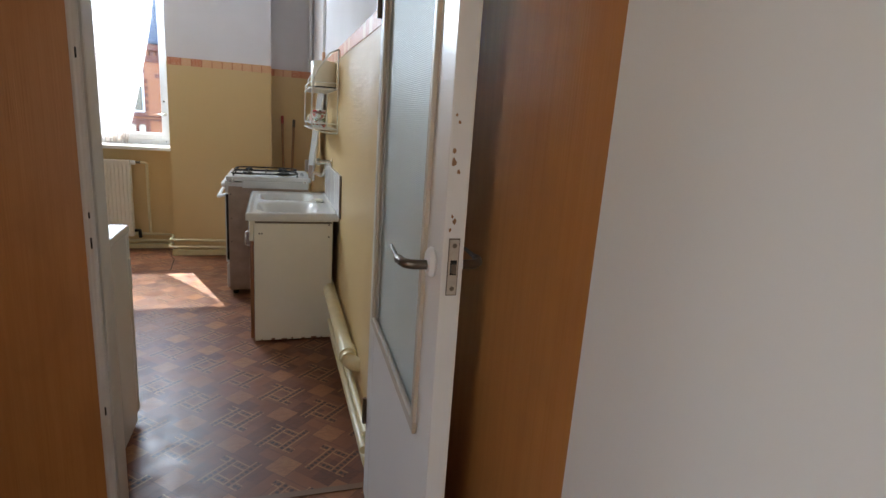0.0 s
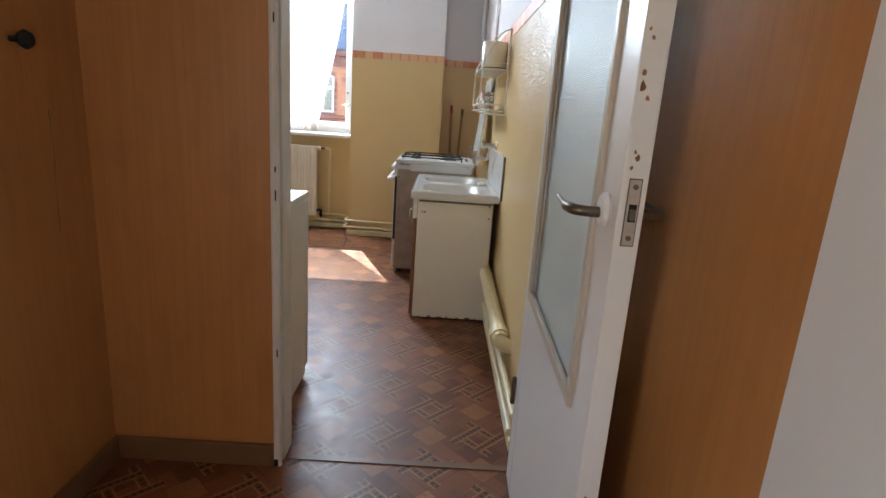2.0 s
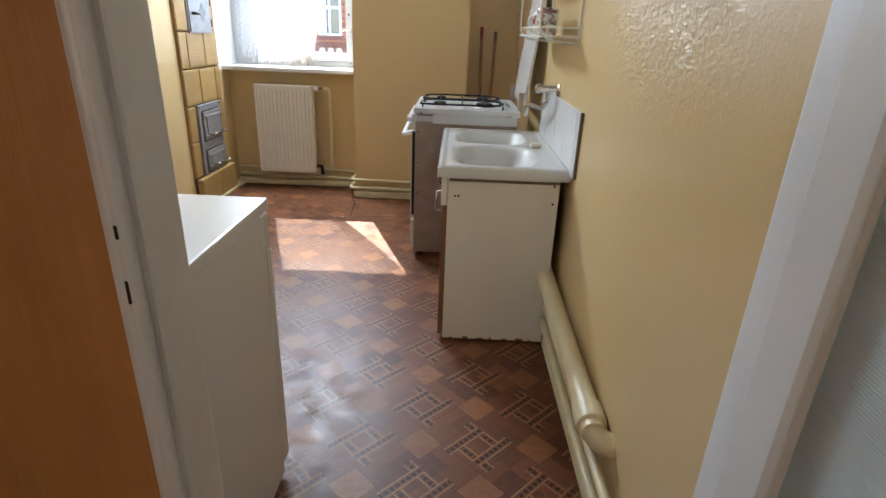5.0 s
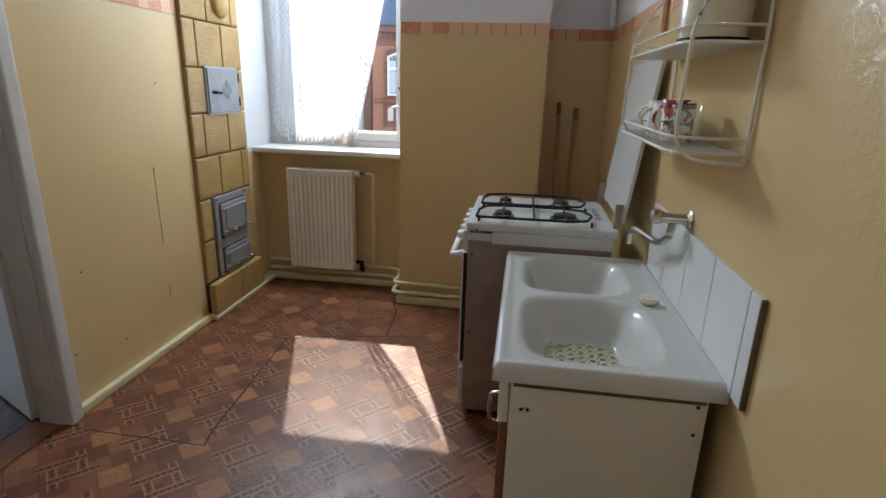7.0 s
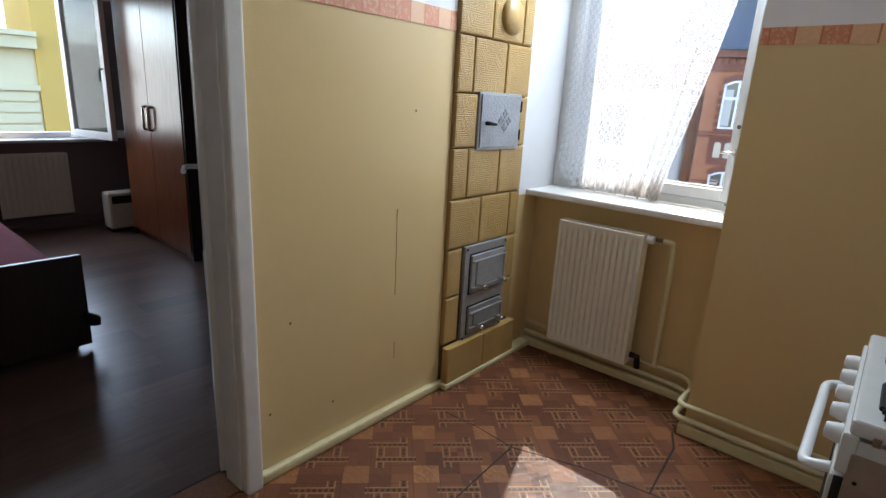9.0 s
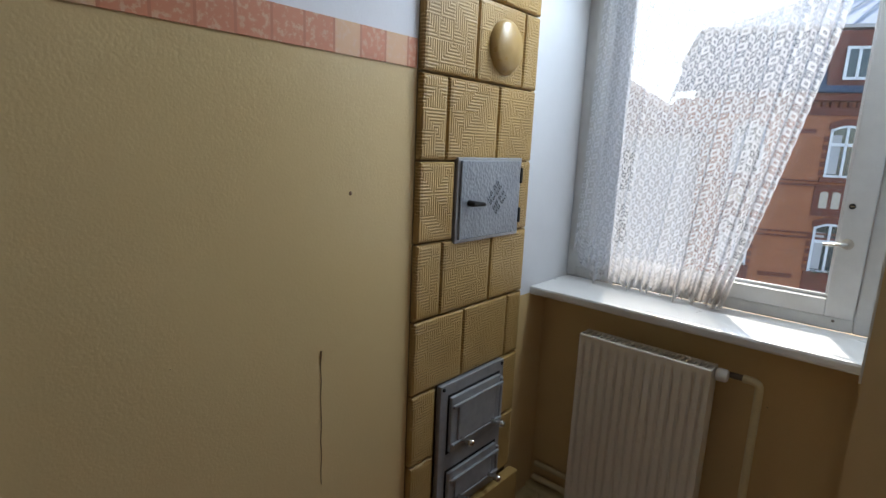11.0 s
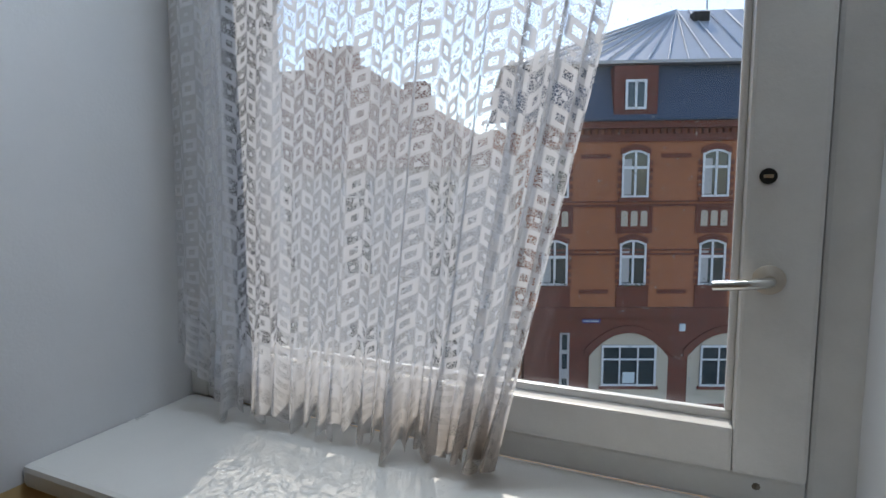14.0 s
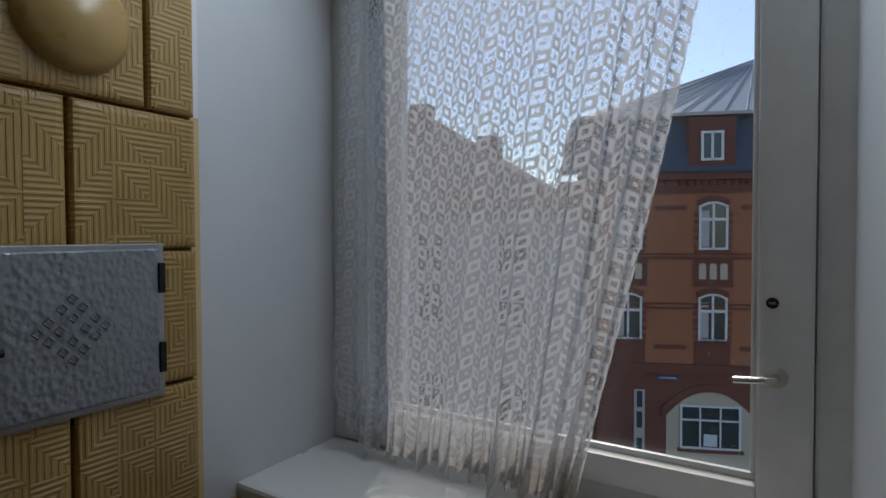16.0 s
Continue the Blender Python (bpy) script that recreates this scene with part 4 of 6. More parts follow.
for y in (3.375, 3.82):
    part("handle", tube(arc([(0.232, y, 0.60), (0.205, y, 0.605), (0.205, y, 0.685), (0.228, y, 0.69)], 4), 0.005, 8), M_CHROME, cab)
part("worn_edge", box(0.262, 0.708, 3.3035, 3.3065, 0.752, 0.764, 0.001, 1), M_BRONZE, cab, "rusty worn top edge")
for x, z in ((0.69, 0.745), (0.69, 0.67), (0.285, 0.69), (0.30, 0.69)):
    part("screw", lathe([(0, 0), (0.005, 0), (0.004, -0.002), (0, -0.0025)], (x, 3.306, z), 'Y', 8), M_BLACK, cab)
for k in range(7):
    part("chip", box(0.29 + 0.06 * k, 0.30 + 0.06 * k + 0.012 * (k % 3), 3.3045, 3.307, 0.012, 0.020 + 0.004 * (k % 2), 0.0015, 1), M_BRWOOD, cab)

# splash-back tiles
sp = thing("splashback", (0.745, 3.7, 0.82), "row of white glazed wall tiles behind the sink", "tiles", kind="structure")
for k in range(5):
    w = 0.05 if k == 0 else 0.218
    y = 3.222 if k == 0 else 3.276 + 0.222 * (k - 1)
    part("tile", box(RW - 0.012, RW, y, y + w, 0.80, 1.055, 0.002, 1), M_CERAM, sp)

# tap on the wall
tap = thing("wall_tap", (0.74, 3.80, 1.05), "tarnished wall tap with long swivel spout", "tap")
part("flange", lathe([(0, 0), (0.028, 0), (0.03, -0.006), (0.02, -0.014), (0, -0.015)], (RW, 3.77, 1.085), 'X', 18), M_CHROME, tap)
part("body", tube([(RW, 3.77, 1.085), (0.67, 3.79, 1.085)], 0.016, 12), M_CHROME, tap)
part("knob", lathe([(0, 0), (0.016, 0.0), (0.021, -0.008), (0.024, -0.02), (0.021, -0.034), (0.010, -0.04), (0, -0.04)], (0.68, 3.80, 1.085), 'X', 12), M_CHROME, tap, "faceted clear tap knob")
part("riser", tube(arc([(0.705, 3.785, 1.085), (0.70, 3.79, 1.02), (0.69, 3.86, 0.985), (0.655, 4.03, 0.985), (0.645, 4.06, 0.975), (0.643, 4.068, 0.925)], 5), 0.012, 10), M_CHROME, tap, "long bent spout")

# ---------- gas cooker ----------
ck = thing("gas_cooker", (0.33, 4.55, 0.0), "white four-burner gas cooker with raised lid, worn side panel", "cooker")
CX0, CX1, CY0, CY1, CZ = 0.035, 0.625, 4.262, 4.835, 0.915
part("body", box(CX0 + 0.02, CX1, CY0 + 0.004, CY1 - 0.004, 0.05, CZ - 0.045), M_STOVEW, ck)
part("side_panel", box(CX0 + 0.012, CX1, CY0, CY0 + 0.004, 0.04, CZ - 0.075, 0.001), M_GALV, ck, "stained bare metal side panel")
part("side_strip", box(CX0 + 0.11, CX1 - 0.004, CY0 - 0.003, CY0 + 0.001, CZ - 0.085, CZ - 0.035, 0.001), M_STOVEW, ck)
part("hob", box(CX0, CX1 + 0.015, CY0 - 0.005, CY1 + 0.005, CZ - 0.035, CZ, 0.010, 3), M_STOVEW, ck)
part("front_panel", box(CX0 - 0.008, CX0 + 0.02, CY0, CY1, 0.79, CZ - 0.035, 0.006), M_STOVEW, ck)
ov = part("oven_door", box(CX0 - 0.012, CX0 + 0.02, CY0 + 0.005, CY1 - 0.005, 0.26, 0.78, 0.006), M_STOVEW, ck)
part("oven_glass", box(CX0 - 0.014, CX0 - 0.010, CY0 + 0.06, CY1 - 0.06, 0.36, 0.70), M_BLACK, ov, "black oven glass")
# solid black strip stands for the shade in the gap beside the door
part("oven_gap_shade", box(CX0 - 0.004, CX0 + 0.02, CY0 + 0.002, CY0 + 0.006, 0.28, 0.78), M_BLACK, ov)
part("handle", tube(arc([(CX0 - 0.01, CY0 + 0.05, 0.77), (CX0 - 0.06, CY0 + 0.05, 0.755), (CX0 - 0.065, CY1 - 0.05, 0.755), (CX0 - 0.01, CY1 - 0.05, 0.77)], 4), 0.012, 10), M_WHITE, ov, "white bar handle")
for k in range(5):
    part("knob", lathe([(0, 0), (0.021, 0), (0.021, -0.012), (0.016, -0.032), (0, -0.034)], (CX0 - 0.006, CY0 + 0.06 + 0.11 * k, 0.845), 'X', 16), M_WHITE, ck)
part("drawer", box(CX0 - 0.008, CX0 + 0.02, CY0 + 0.005, CY1 - 0.005, 0.06, 0.245, 0.006), M_STOVEW, ck)
for x in (CX0 + 0.05, CX1 - 0.05):
    for y in (CY0 + 0.05, CY1 - 0.05):
        part("foot", lathe([(0.02, 0), (0.02, 0.02), (0.012, 0.05)], (x, y, 0), 'Z', 10), M_BLACK, ck)
for (x, y, r) in ((0.18, 4.41, 0.036), (0.18, 4.69, 0.028), (0.44, 4.41, 0.048), (0.44, 4.69, 0.036)):
    bu = part("burner", lathe([(r * 1.35, 0), (r * 1.3, 0.004), (r * 0.8, 0.006), (r * 0.8, 0.012)], (x, y, CZ), 'Z', 22), M_CHROME, ck)
    part("burner_cap", lathe([(r, 0.012), (r, 0.020), (r * 0.85, 0.023), (0, 0.023)], (x, y, CZ), 'Z', 22), M_BLACK, bu)
for y0, y1 in ((4.29, 4.535), (4.565, 4.81)):
    g = tube(arc([(0.075, y0, CZ + 0.020), (0.55, y0, CZ + 0.020), (0.55, y1, CZ + 0.020), (0.075, y1, CZ + 0.020), (0.075, y0 + 0.01, CZ + 0.020)], 2), 0.0058, 6)
    for x in (0.18, 0.44):
        yc = (y0 + y1) / 2
        for a, b in (((x, y0), (x, yc - 0.022)), ((x, y1), (x, yc + 0.022))):
            tube([(*a, CZ + 0.020), (*b, CZ + 0.024)], 0.0048, 6, g)
    tube([(0.31, y0, CZ + 0.022), (0.31, y1, CZ + 0.022)], 0.0048, 6, g)
    for x in (0.085, 0.54):
        for y in (y0 + 0.005, y1 - 0.005):
            tube([(x, y, CZ), (x, y, CZ + 0.020)], 0.0048, 6, g)
    part("pan_support", g, M_BLACK, ck, "black wire pan support")
lid = bmesh.new()
bmesh.ops.create_cube(lid, size=1.0)
for v in lid.verts:
    h = v.co.z + 0.5
    v.co = Vector((0.655 + 0.075 * h + v.co.x * 0.014, 4.275 + (v.co.y + 0.5) * 0.55, CZ + 0.03 + 0.62 * h))
bmesh.ops.bevel(lid, geom=lid.edges[:], offset=0.005, segments=2, affect='EDGES')
ld = part("lid", lid, M_STOVEW, ck, "white enamelled lid standing upright")
for y in (4.31, 4.80):
    part("hinge", box(0.625, 0.655, y - 0.012, y + 0.012, CZ, CZ + 0.10, 0.003), M_GALV, ld)
# slots are raised black bars, their inner shade given by colour
for k in range(6):
    part("vent_slot", box(0.575, 0.60, 4.44 + 0.04 * k, 4.45 + 0.04 * k, CZ - 0.001, CZ + 0.0012), M_BLACK, ck)

for x in (CX0 + 0.045, CX1 - 0.03):
    part("lid_bracket", box(x - 0.007, x + 0.007, CY0 - 0.008, CY0 - 0.003, CZ - 0.042, CZ - 0.022, 0.001, 1), M_CHROME, ck, "small steel bracket")
for z in (0.60, 0.42, 0.78):
    part("screw", lathe([(0, -0.002), (0.004, -0.001), (0.0045, 0.0)], (CX0 + 0.03, CY0 - 0.0002, z), 'Y', 8), M_BLACK, ck)

# ---------- refrigerator ----------
fg = thing("refrigerator", (-0.5, 2.23, 0.0), "low white refrigerator with flat worktop lid", "refrigerator")
FX0, FX1, FY0, FY1 = -0.785, -0.212, 1.95, 2.515
part("cabinet", box(FX0, FX1, FY0, FY1 - 0.055, 0.02, 0.865, 0.004), M_FRIDGE, fg)
part("door", box(FX0, FX1, FY1 - 0.05, FY1, 0.05, 0.86, 0.010, 3), M_FRIDGE, fg)
part("seal", box(FX0 + 0.01, FX1 - 0.008, FY1 - 0.055, FY1 - 0.05, 0.06, 0.85), M_BLACK, fg)
part("handle", box(FX1 - 0.004, FX1 + 0.004, FY1 - 0.035, FY1 - 0.012, 0.62, 0.76, 0.003), M_CERAM, fg)
part("top", box(FX0 - 0.003, FX1 + 0.003, FY0, FY1 - 0.002, 0.865, 0.897, 0.006), M_FRIDGE, fg)
part("toe_plate", box(FX0 + 0.02, FX1 - 0.02, FY1 - 0.08, FY1 - 0.056, 0.0, 0.05), M_BLACK, fg)
for x in (FX0 + 0.05, FX1 - 0.05):
    part("foot", lathe([(0.018, 0), (0.018, 0.022)], (x, FY0 + 0.05, 0), 'Z', 10), M_BLACK, fg)

# ---------- wire shelf and what stands on it ----------
ws = thing("wire_shelf", (0.75, 3.8, 1.3), "white wire wall shelf with two tiers", "shelf")
SX0, SX1, SY0, SY1 = 0.582, 0.742, 3.45, 4.16
TZ = (1.312, 1.552)
for z in TZ:
    fr_ = tube(arc([(SX1, SY0, z), (SX0, SY0, z), (SX0, SY1, z), (SX1, SY1, z)], 4), 0.0045, 8)
    tube(arc([(SX1, SY0, z + 0.035), (SX0, SY0, z + 0.035), (SX0, SY1, z + 0.035), (SX1, SY1, z + 0.035)], 4), 0.0035, 8, fr_)
    part("tier_frame", fr_, M_WIRE, ws)
    part("tier_plate", box(SX0 + 0.004, SX1, SY0 + 0.004, SY1 - 0.004, z - 0.004, z + 0.002, 0.0015, 1), M_WIRE, ws, "thin white shelf sheet")
    for k in range(12):
        y = SY0 + 0.04 + k * (SY1 - SY0 - 0.08) / 11
        part("wire", tube([(SX0, y, z + 0.004), (SX1, y, z + 0.004)], 0.002, 5), M_WIRE, ws)
for y in (SY0, SY1):
    part("side_loop", tube(arc([(SX1, y, 1.29), (SX0 + 0.002, y, 1.30), (SX0 + 0.01, y, 1.62), (SX1 - 0.05, y, 1.76), (SX1, y, 1.78)], 5), 0.0045, 8), M_WIRE, ws)
part("back_wire", tube([(SX1, SY0, 1.29), (SX1, SY0, 1.78)], 0.0045, 8), M_WIRE, ws)
part("back_wire", tube([(SX1, SY1, 1.29), (SX1, SY1, 1.78)], 0.0045, 8), M_WIRE, ws)


def mug(name, x, y, z, r, h, material, label, ang=200, category="mug"):
    m = thing(name, (x, y, z), label, category)
    part("cup", lathe([(0, 0), (r * 0.92, 0), (r, 0.006), (r, h - 0.002), (r - 0.002, h), (r - 0.004, h - 0.002), (r - 0.005, 0.01), (0, 0.008)], (x, y, z), 'Z', 28), material, m)
    a = radians(ang)
    c, s = math.cos(a), math.sin(a)
    pts = [(x + c * (r - 0.002 + 0.034 * math.sin(t)), y + s * (r - 0.002 + 0.034 * math.sin(t)), z + h * 0.5 + h * 0.34 * math.cos(t)) for t in [math.pi * q / 10 for q in range(11)]]
    part("handle", tube(pts, 0.005, 8), material, m)
    return m


def printed_mug():
    k = Mat("printed_mug_glaze")
    n1, n2 = k.noise(38, 3), k.noise(24, 2, vec=k.scaled(1, 1, 1.6))
    c = k.mix(k.ramp(n1, 0.52, 0.55), (0.8, 0.8, 0.76), (0.45, 0.03, 0.03))
    c = k.mix(k.ramp(n2, 0.58, 0.61), c, (0.03, 0.10, 0.05))
    z = k.n("SeparateXYZ", i0=k.obj()).outputs[2]
    band = k.math('MULTIPLY', k.math('GREATER_THAN', z, Z1T + 0.086), k.math('LESS_THAN', z, Z1T + 0.101))
    c = k.mix(band, c, (0.22, 0.015, 0.03))
    k.set(Base_Color=c, Roughness=0.12)
    return k.m


Z1T = TZ[0] + 0.006
pot = mug("enamel_pot", 0.665, 3.56, TZ[1] + 0.006, 0.078, 0.155, M_RIM, "cream enamelled pot on the upper wire tier", 120, "pot")
part("foot_rim", lathe([(0.072, 0.0), (0.0785, 0.0005), (0.0790, 0.006), (0.0784, 0.0075), (0.0784, 0.0)], (0.665, 3.56, TZ[1] + 0.0062), 'Z', 28), M_BLACK, pot, "black enamel foot rim")
mug("printed_mug", 0.65, 3.70, Z1T, 0.043, 0.108, printed_mug(), "white mug with red and green print, dark red band", 130)
gm = glass("clear_mug_glass", (0.97, 0.98, 0.97), 0.0, dirt=0.03, gloss=0.09)
mug("glass_mug", 0.645, 3.60, Z1T, 0.040, 0.098, gm, "clear glass mug with handle", 170)
mug("porcelain_mug", 0.655, 3.92, Z1T, 0.038, 0.10, M_CERAM, "white porcelain mug behind the printed one", 140)
mug("enamel_mug", 0.65, 3.82, Z1T, 0.040, 0.095, M_RIM, "cream mug on the lower wire tier", 150)

# bare edge of the splash-back
part("edge_strip", box(RW - 0.013, RW, 3.2155, 3.2215, 0.80, 1.055, 0.002, 1), M_BRONZE, sp, "bare brown edge strip")

# brooms in the niche
for x, y, z, lean, cap in ((0.455, 5.60, 1.36, 0.02, M_REDCAP), (0.565, 5.62, 1.33, -0.05, M_BRONZE)):
    br_ = thing("broom", (x, y, 0), "wooden broom stick leaning in the niche", "broom", "brooms in the niche")
    part("stick", tube([(x + lean, y - 0.1, 0.08), (x, y + 0.17, z - 0.07)], 0.013, 10), M_STICK, br_)
    part("cap", tube([(x, y + 0.168, z - 0.075), (x - lean * 0.06, y + 0.185, z)], 0.0145, 10), cap, br_)
    part("head", box(x + lean - 0.03, x + lean + 0.03, y - 0.20, y, 0.05, 0.09, 0.01), M_BRWOOD, br_)
    part("bristles", box(x + lean - 0.028, x + lean + 0.028, y - 0.195, y - 0.005, 0.0, 0.05, 0.004), M_STICK, br_)
# riser pipe in the corner
tagged(place(tube([(0.72, 5.72, 1.81), (0.715, 5.72, CEIL)], 0.018, 12), "riser_pipe", M_WHITE), "white painted riser pipe in the corner", "pipe")
# short pipe above the shelf
gp = thing("gas_pipe", (0.735, 4.42, 1.66), "white painted gas pipe on the wall with a coloured band", "pipe")
part("pipe", tube([(0.735, 4.42, 1.86), (0.735, 4.42, CEIL)], 0.012, 10), M_WHITE, gp)
part("band", tube([(0.735, 4.42, 1.66), (0.735, 4.42, 1.86)], 0.012, 10), M_BORDER, gp, "band in the colour of the wall border")

# hairline crack and specks in the left wall
for y, z0, z1 in ((4.655, 0.60, 1.0), (4.66, 0.28, 0.36)):
    rk = random.Random(7)
    tagged(place(tube([(LW + 0.0005, y + rk.uniform(-0.003, 0.003), z0 + (z1 - z0) * q / 9) for q in range(10)], [0.0012 + 0.0018 * (q == 9) for q in range(10)], 5), "wall_crack", M_SKIRT), "fine dark crack in the yellow paint", "crack", kind="structure")
for y, z in ((4.0, 0.27), (4.10, 0.62), (4.30, 0.20), (4.75, 1.42)):
    tagged(place(lathe([(0.0, 0.001), (0.005, 0.0005), (0.006, 0.0)], (LW, y, z), 'X', 7), "wall_chip", M_SKIRT), "small dark chip in the yellow paint", "chip", kind="structure")


M_SEAM = dirty("seam_dirt", (0.030, 0.018, 0.014), 0.8, 0.7, 60, 20.0, 0.3)
rs = random.Random(11)
# seams and tears of the linoleum
for pts, wd_ in ((((-1.44, 4.83), (-1.25, 4.845), (-1.05, 4.83), (-0.75, 4.93), (-0.48, 4.975), (-0.26, 5.02), (0.03, 5.06)), 0.004),
                 (((-1.046, 4.825), (-1.04, 4.70), (-1.028, 4.47), (-1.02, 4.35), (-0.995, 3.95), (-0.972, 3.855)), 0.005),
                 (((-0.972, 3.855), (-1.15, 3.862), (-1.34, 3.855), (-1.56, 3.86)), 0.004),
                 (((-0.56, 5.47), (-0.515, 5.35), (-0.485, 4.975)), 0.006)):
    line = [(x + rs.uniform(-0.004, 0.004), y + rs.uniform(-0.004, 0.004), 0.0) for x, y in pts]
    bm = tube(line, [wd_ * rs.uniform(0.5, 1.0) for _ in line], 8)
    for v_ in bm.verts:
        v_.co.z = max(-0.001, v_.co.z * 0.25)
    tagged(place(bm, "floor_seam", M_SEAM), "dark dirty seam between linoleum sheets", "seam", kind="structure")
# torn crease in the hall wallpaper
bm = tube([(HL + 0.0004, 1.644 + (1.638 - 1.644) * q / 7 + rs.uniform(-0.003, 0.003), 1.212 + (0.865 - 1.212) * q / 7) for q in range(8)], [0.0008 + 0.0012 * (q % 3 == 0) for q in range(8)], 5)
tagged(place(bm, "wallpaper_tear", M_SKIRT), "thin dark tear in the wood-look wallpaper", "tear", kind="structure")

# ---------- tiled stove ----------
TX = -1.612
st = thing("tiled_stove", (LW, 5.3, 0.0), "ochre tiled masonry stove with ribbed glazed tiles", "stove")
part("core", box(LW - 0.02, TX - 0.022, 4.99, 5.60, 0.0, CEIL), dirty("tile_joint_clay", (0.20, 0.13, 0.06), 0.9, 0.8), st, "dark clay joints")
A, Bk = (4.99, 5.11, 5.375, 5.602), (4.99, 5.24, 5.505, 5.602)
rows = [(0.235, 0.495, A), (0.495, 0.75, Bk), (0.75, 1.003, Bk), (1.003, 1.253, A), (1.253, 1.508, Bk), (1.508, 1.763, A), (1.763, 2.02, Bk), (2.02, 2.275, A), (2.275, 2.53, Bk), (2.53, 2.79, A), (2.79, 3.04, Bk)]
rows[1] = (0.495, 0.75, A)
HOLES = ((5.115, 5.495, 0.215, 0.755), (5.155, 5.525, 1.235, 1.525))


def stove_tile(y0, y1, z0, z1):
    """A pillow-edged glazed tile."""
    g, bm = 0.0035, bmesh.new()
    ring = []
    for ins, x in ((0.0, TX - 0.022), (0.0, TX - 0.008), (0.004, TX - 0.002), (0.014, TX)):
        ring.append([bm.verts.new((x, y, z)) for y, z in ((y0 + g + ins, z0 + g + ins), (y1 - g - ins, z0 + g + ins), (y1 - g - ins, z1 - g - ins), (y0 + g + ins, z1 - g - ins))])
    for a, b in zip(ring, ring[1:]):
        for k in range(4):
            bm.faces.new((a[k], a[(k + 1) % 4], b[(k + 1) % 4], b[k]))
    bm.faces.new(ring[-1])
    return bm


for z0, z1, ys in rows:
    for y0, y1 in zip(ys, ys[1:]):
        cy0, cy1, cz0, cz1 = y0, y1, z0, z1
        for h in HOLES:
            if y1 > h[0] + 0.01 and y0 < h[1] - 0.01 and z1 > h[2] + 0.03 and z0 < h[3] - 0.03:
                if y0 < h[0] - 0.02:
                    cy1 = h[0] + 0.004
                elif y1 > h[1] + 0.02:
                    cy0 = h[1] - 0.004
                else:
                    cy1 = cy0
        if cy1 - cy0 > 0.02:
            part("tile", stove_tile(cy0, cy1, cz0, cz1), M_TILE, st)
pl = part("plinth", box(TX, TX + 0.045, 4.985, 5.29, 0.034, 0.232, 0.008), M_TILE, st)
part("plinth", box(TX, TX + 0.045, 5.294, 5.602, 0.034, 0.232, 0.008), M_TILE, st)
part("damper_cap", lathe([(0, 0.03), (0.07, 0.026), (0.085, 0.012), (0.088, 0.0)], (TX, 5.385, 1.885), 'X', 28), M_GLAZE, st, "round glazed cleaning cap")
# upper soot door
ud = part("warming_door", box(TX - 0.01, TX + 0.006, 5.16, 5.525, 1.24, 1.52, 0.002), M_CAST, st, "grey iron door frame")
part("door_plate", box(TX + 0.005, TX + 0.014, 5.172, 5.512, 1.252, 1.51, 0.003), M_PLATE, ud, "hammered zinc door plate")
for z in (1.285, 1.43):
    part("hinge", box(TX + 0.006, TX + 0.018, 5.51, 5.522, z, z + 0.055, 0.002), M_BLACK, ud)
part("handle", tube([(TX + 0.014, 5.215, 1.372), (TX + 0.035, 5.212, 1.372), (TX + 0.038, 5.27, 1.368)], [0.010, 0.010, 0.006], 8), M_BLACK, ud, "small black iron handle")
for cy, cz in ((5.37, 1.419), (5.37, 1.351), (5.336, 1.385), (5.404, 1.385)):
    for p_ in (-1, 1):
        for q_ in (-1, 1):
            yy, zz = cy + 0.0075 * (p_ + q_), cz + 0.0075 * (p_ - q_)
            part("ornament", tube([(TX + 0.0148, yy + 0.0078 * math.cos(t), zz + 0.0078 * math.sin(t)) for t in [2 * math.pi * q / 4 for q in range(5)]], 0.0022, 5, cap=False), M_PLATE, ud)
# fire doors
fd = part("fire_door_frame", box(TX - 0.01, TX + 0.012, 5.12, 5.49, 0.222, 0.75, 0.004), M_CAST, st, "grey cast-iron fire door frame")
for z0, z1 in ((0.49, 0.70), (0.26, 0.41)):
    # black sheet behind the door draws the shade of the gap round it
    part("gap", box(TX + 0.009, TX + 0.0135, 5.158, 5.462, z0 - 0.008, z1 + 0.008), M_BLACK, fd)
    dd = part("fire_door", box(TX + 0.010, TX + 0.026, 5.165, 5.455, z0, z1, 0.006), M_CAST, fd)
    part("raised_panel", box(TX + 0.024, TX + 0.034, 5.20, 5.42, z0 + 0.035, z1 - 0.03, 0.008), M_CAST, dd)
    for zz in (z0 + 0.03, z1 - 0.035):
        part("strap", box(TX + 0.026, TX + 0.036, 5.17, 5.465, zz - 0.006, zz + 0.006, 0.003), M_CAST, dd)
    for yy in (5.215, 5.40):
        part("latch", tube([(TX + 0.026, yy, z0 + 0.04), (TX + 0.07, yy, z0 + 0.045)], 0.008, 8), M_CHROME, dd)
        part("latch_ball", lathe([(0, 0), (0.012, 0.004), (0.015, 0.014), (0.010, 0.024), (0, 0.027)], (TX + 0.065, yy, z0 + 0.045), 'X', 12), M_CHROME, dd)
    part("hinge", tube([(TX + 0.02, 5.468, z0 + 0.02), (TX + 0.02, 5.468, z1 - 0.02)], 0.008, 8), M_CAST, dd)
for y in (5.135, 5.475):
    for z in (0.237, 0.735):
        part("bolt", lathe([(0.007, 0), (0.006, 0.004), (0, 0.005)], (TX + 0.012, y, z), 'X', 8), M_BLACK, fd)

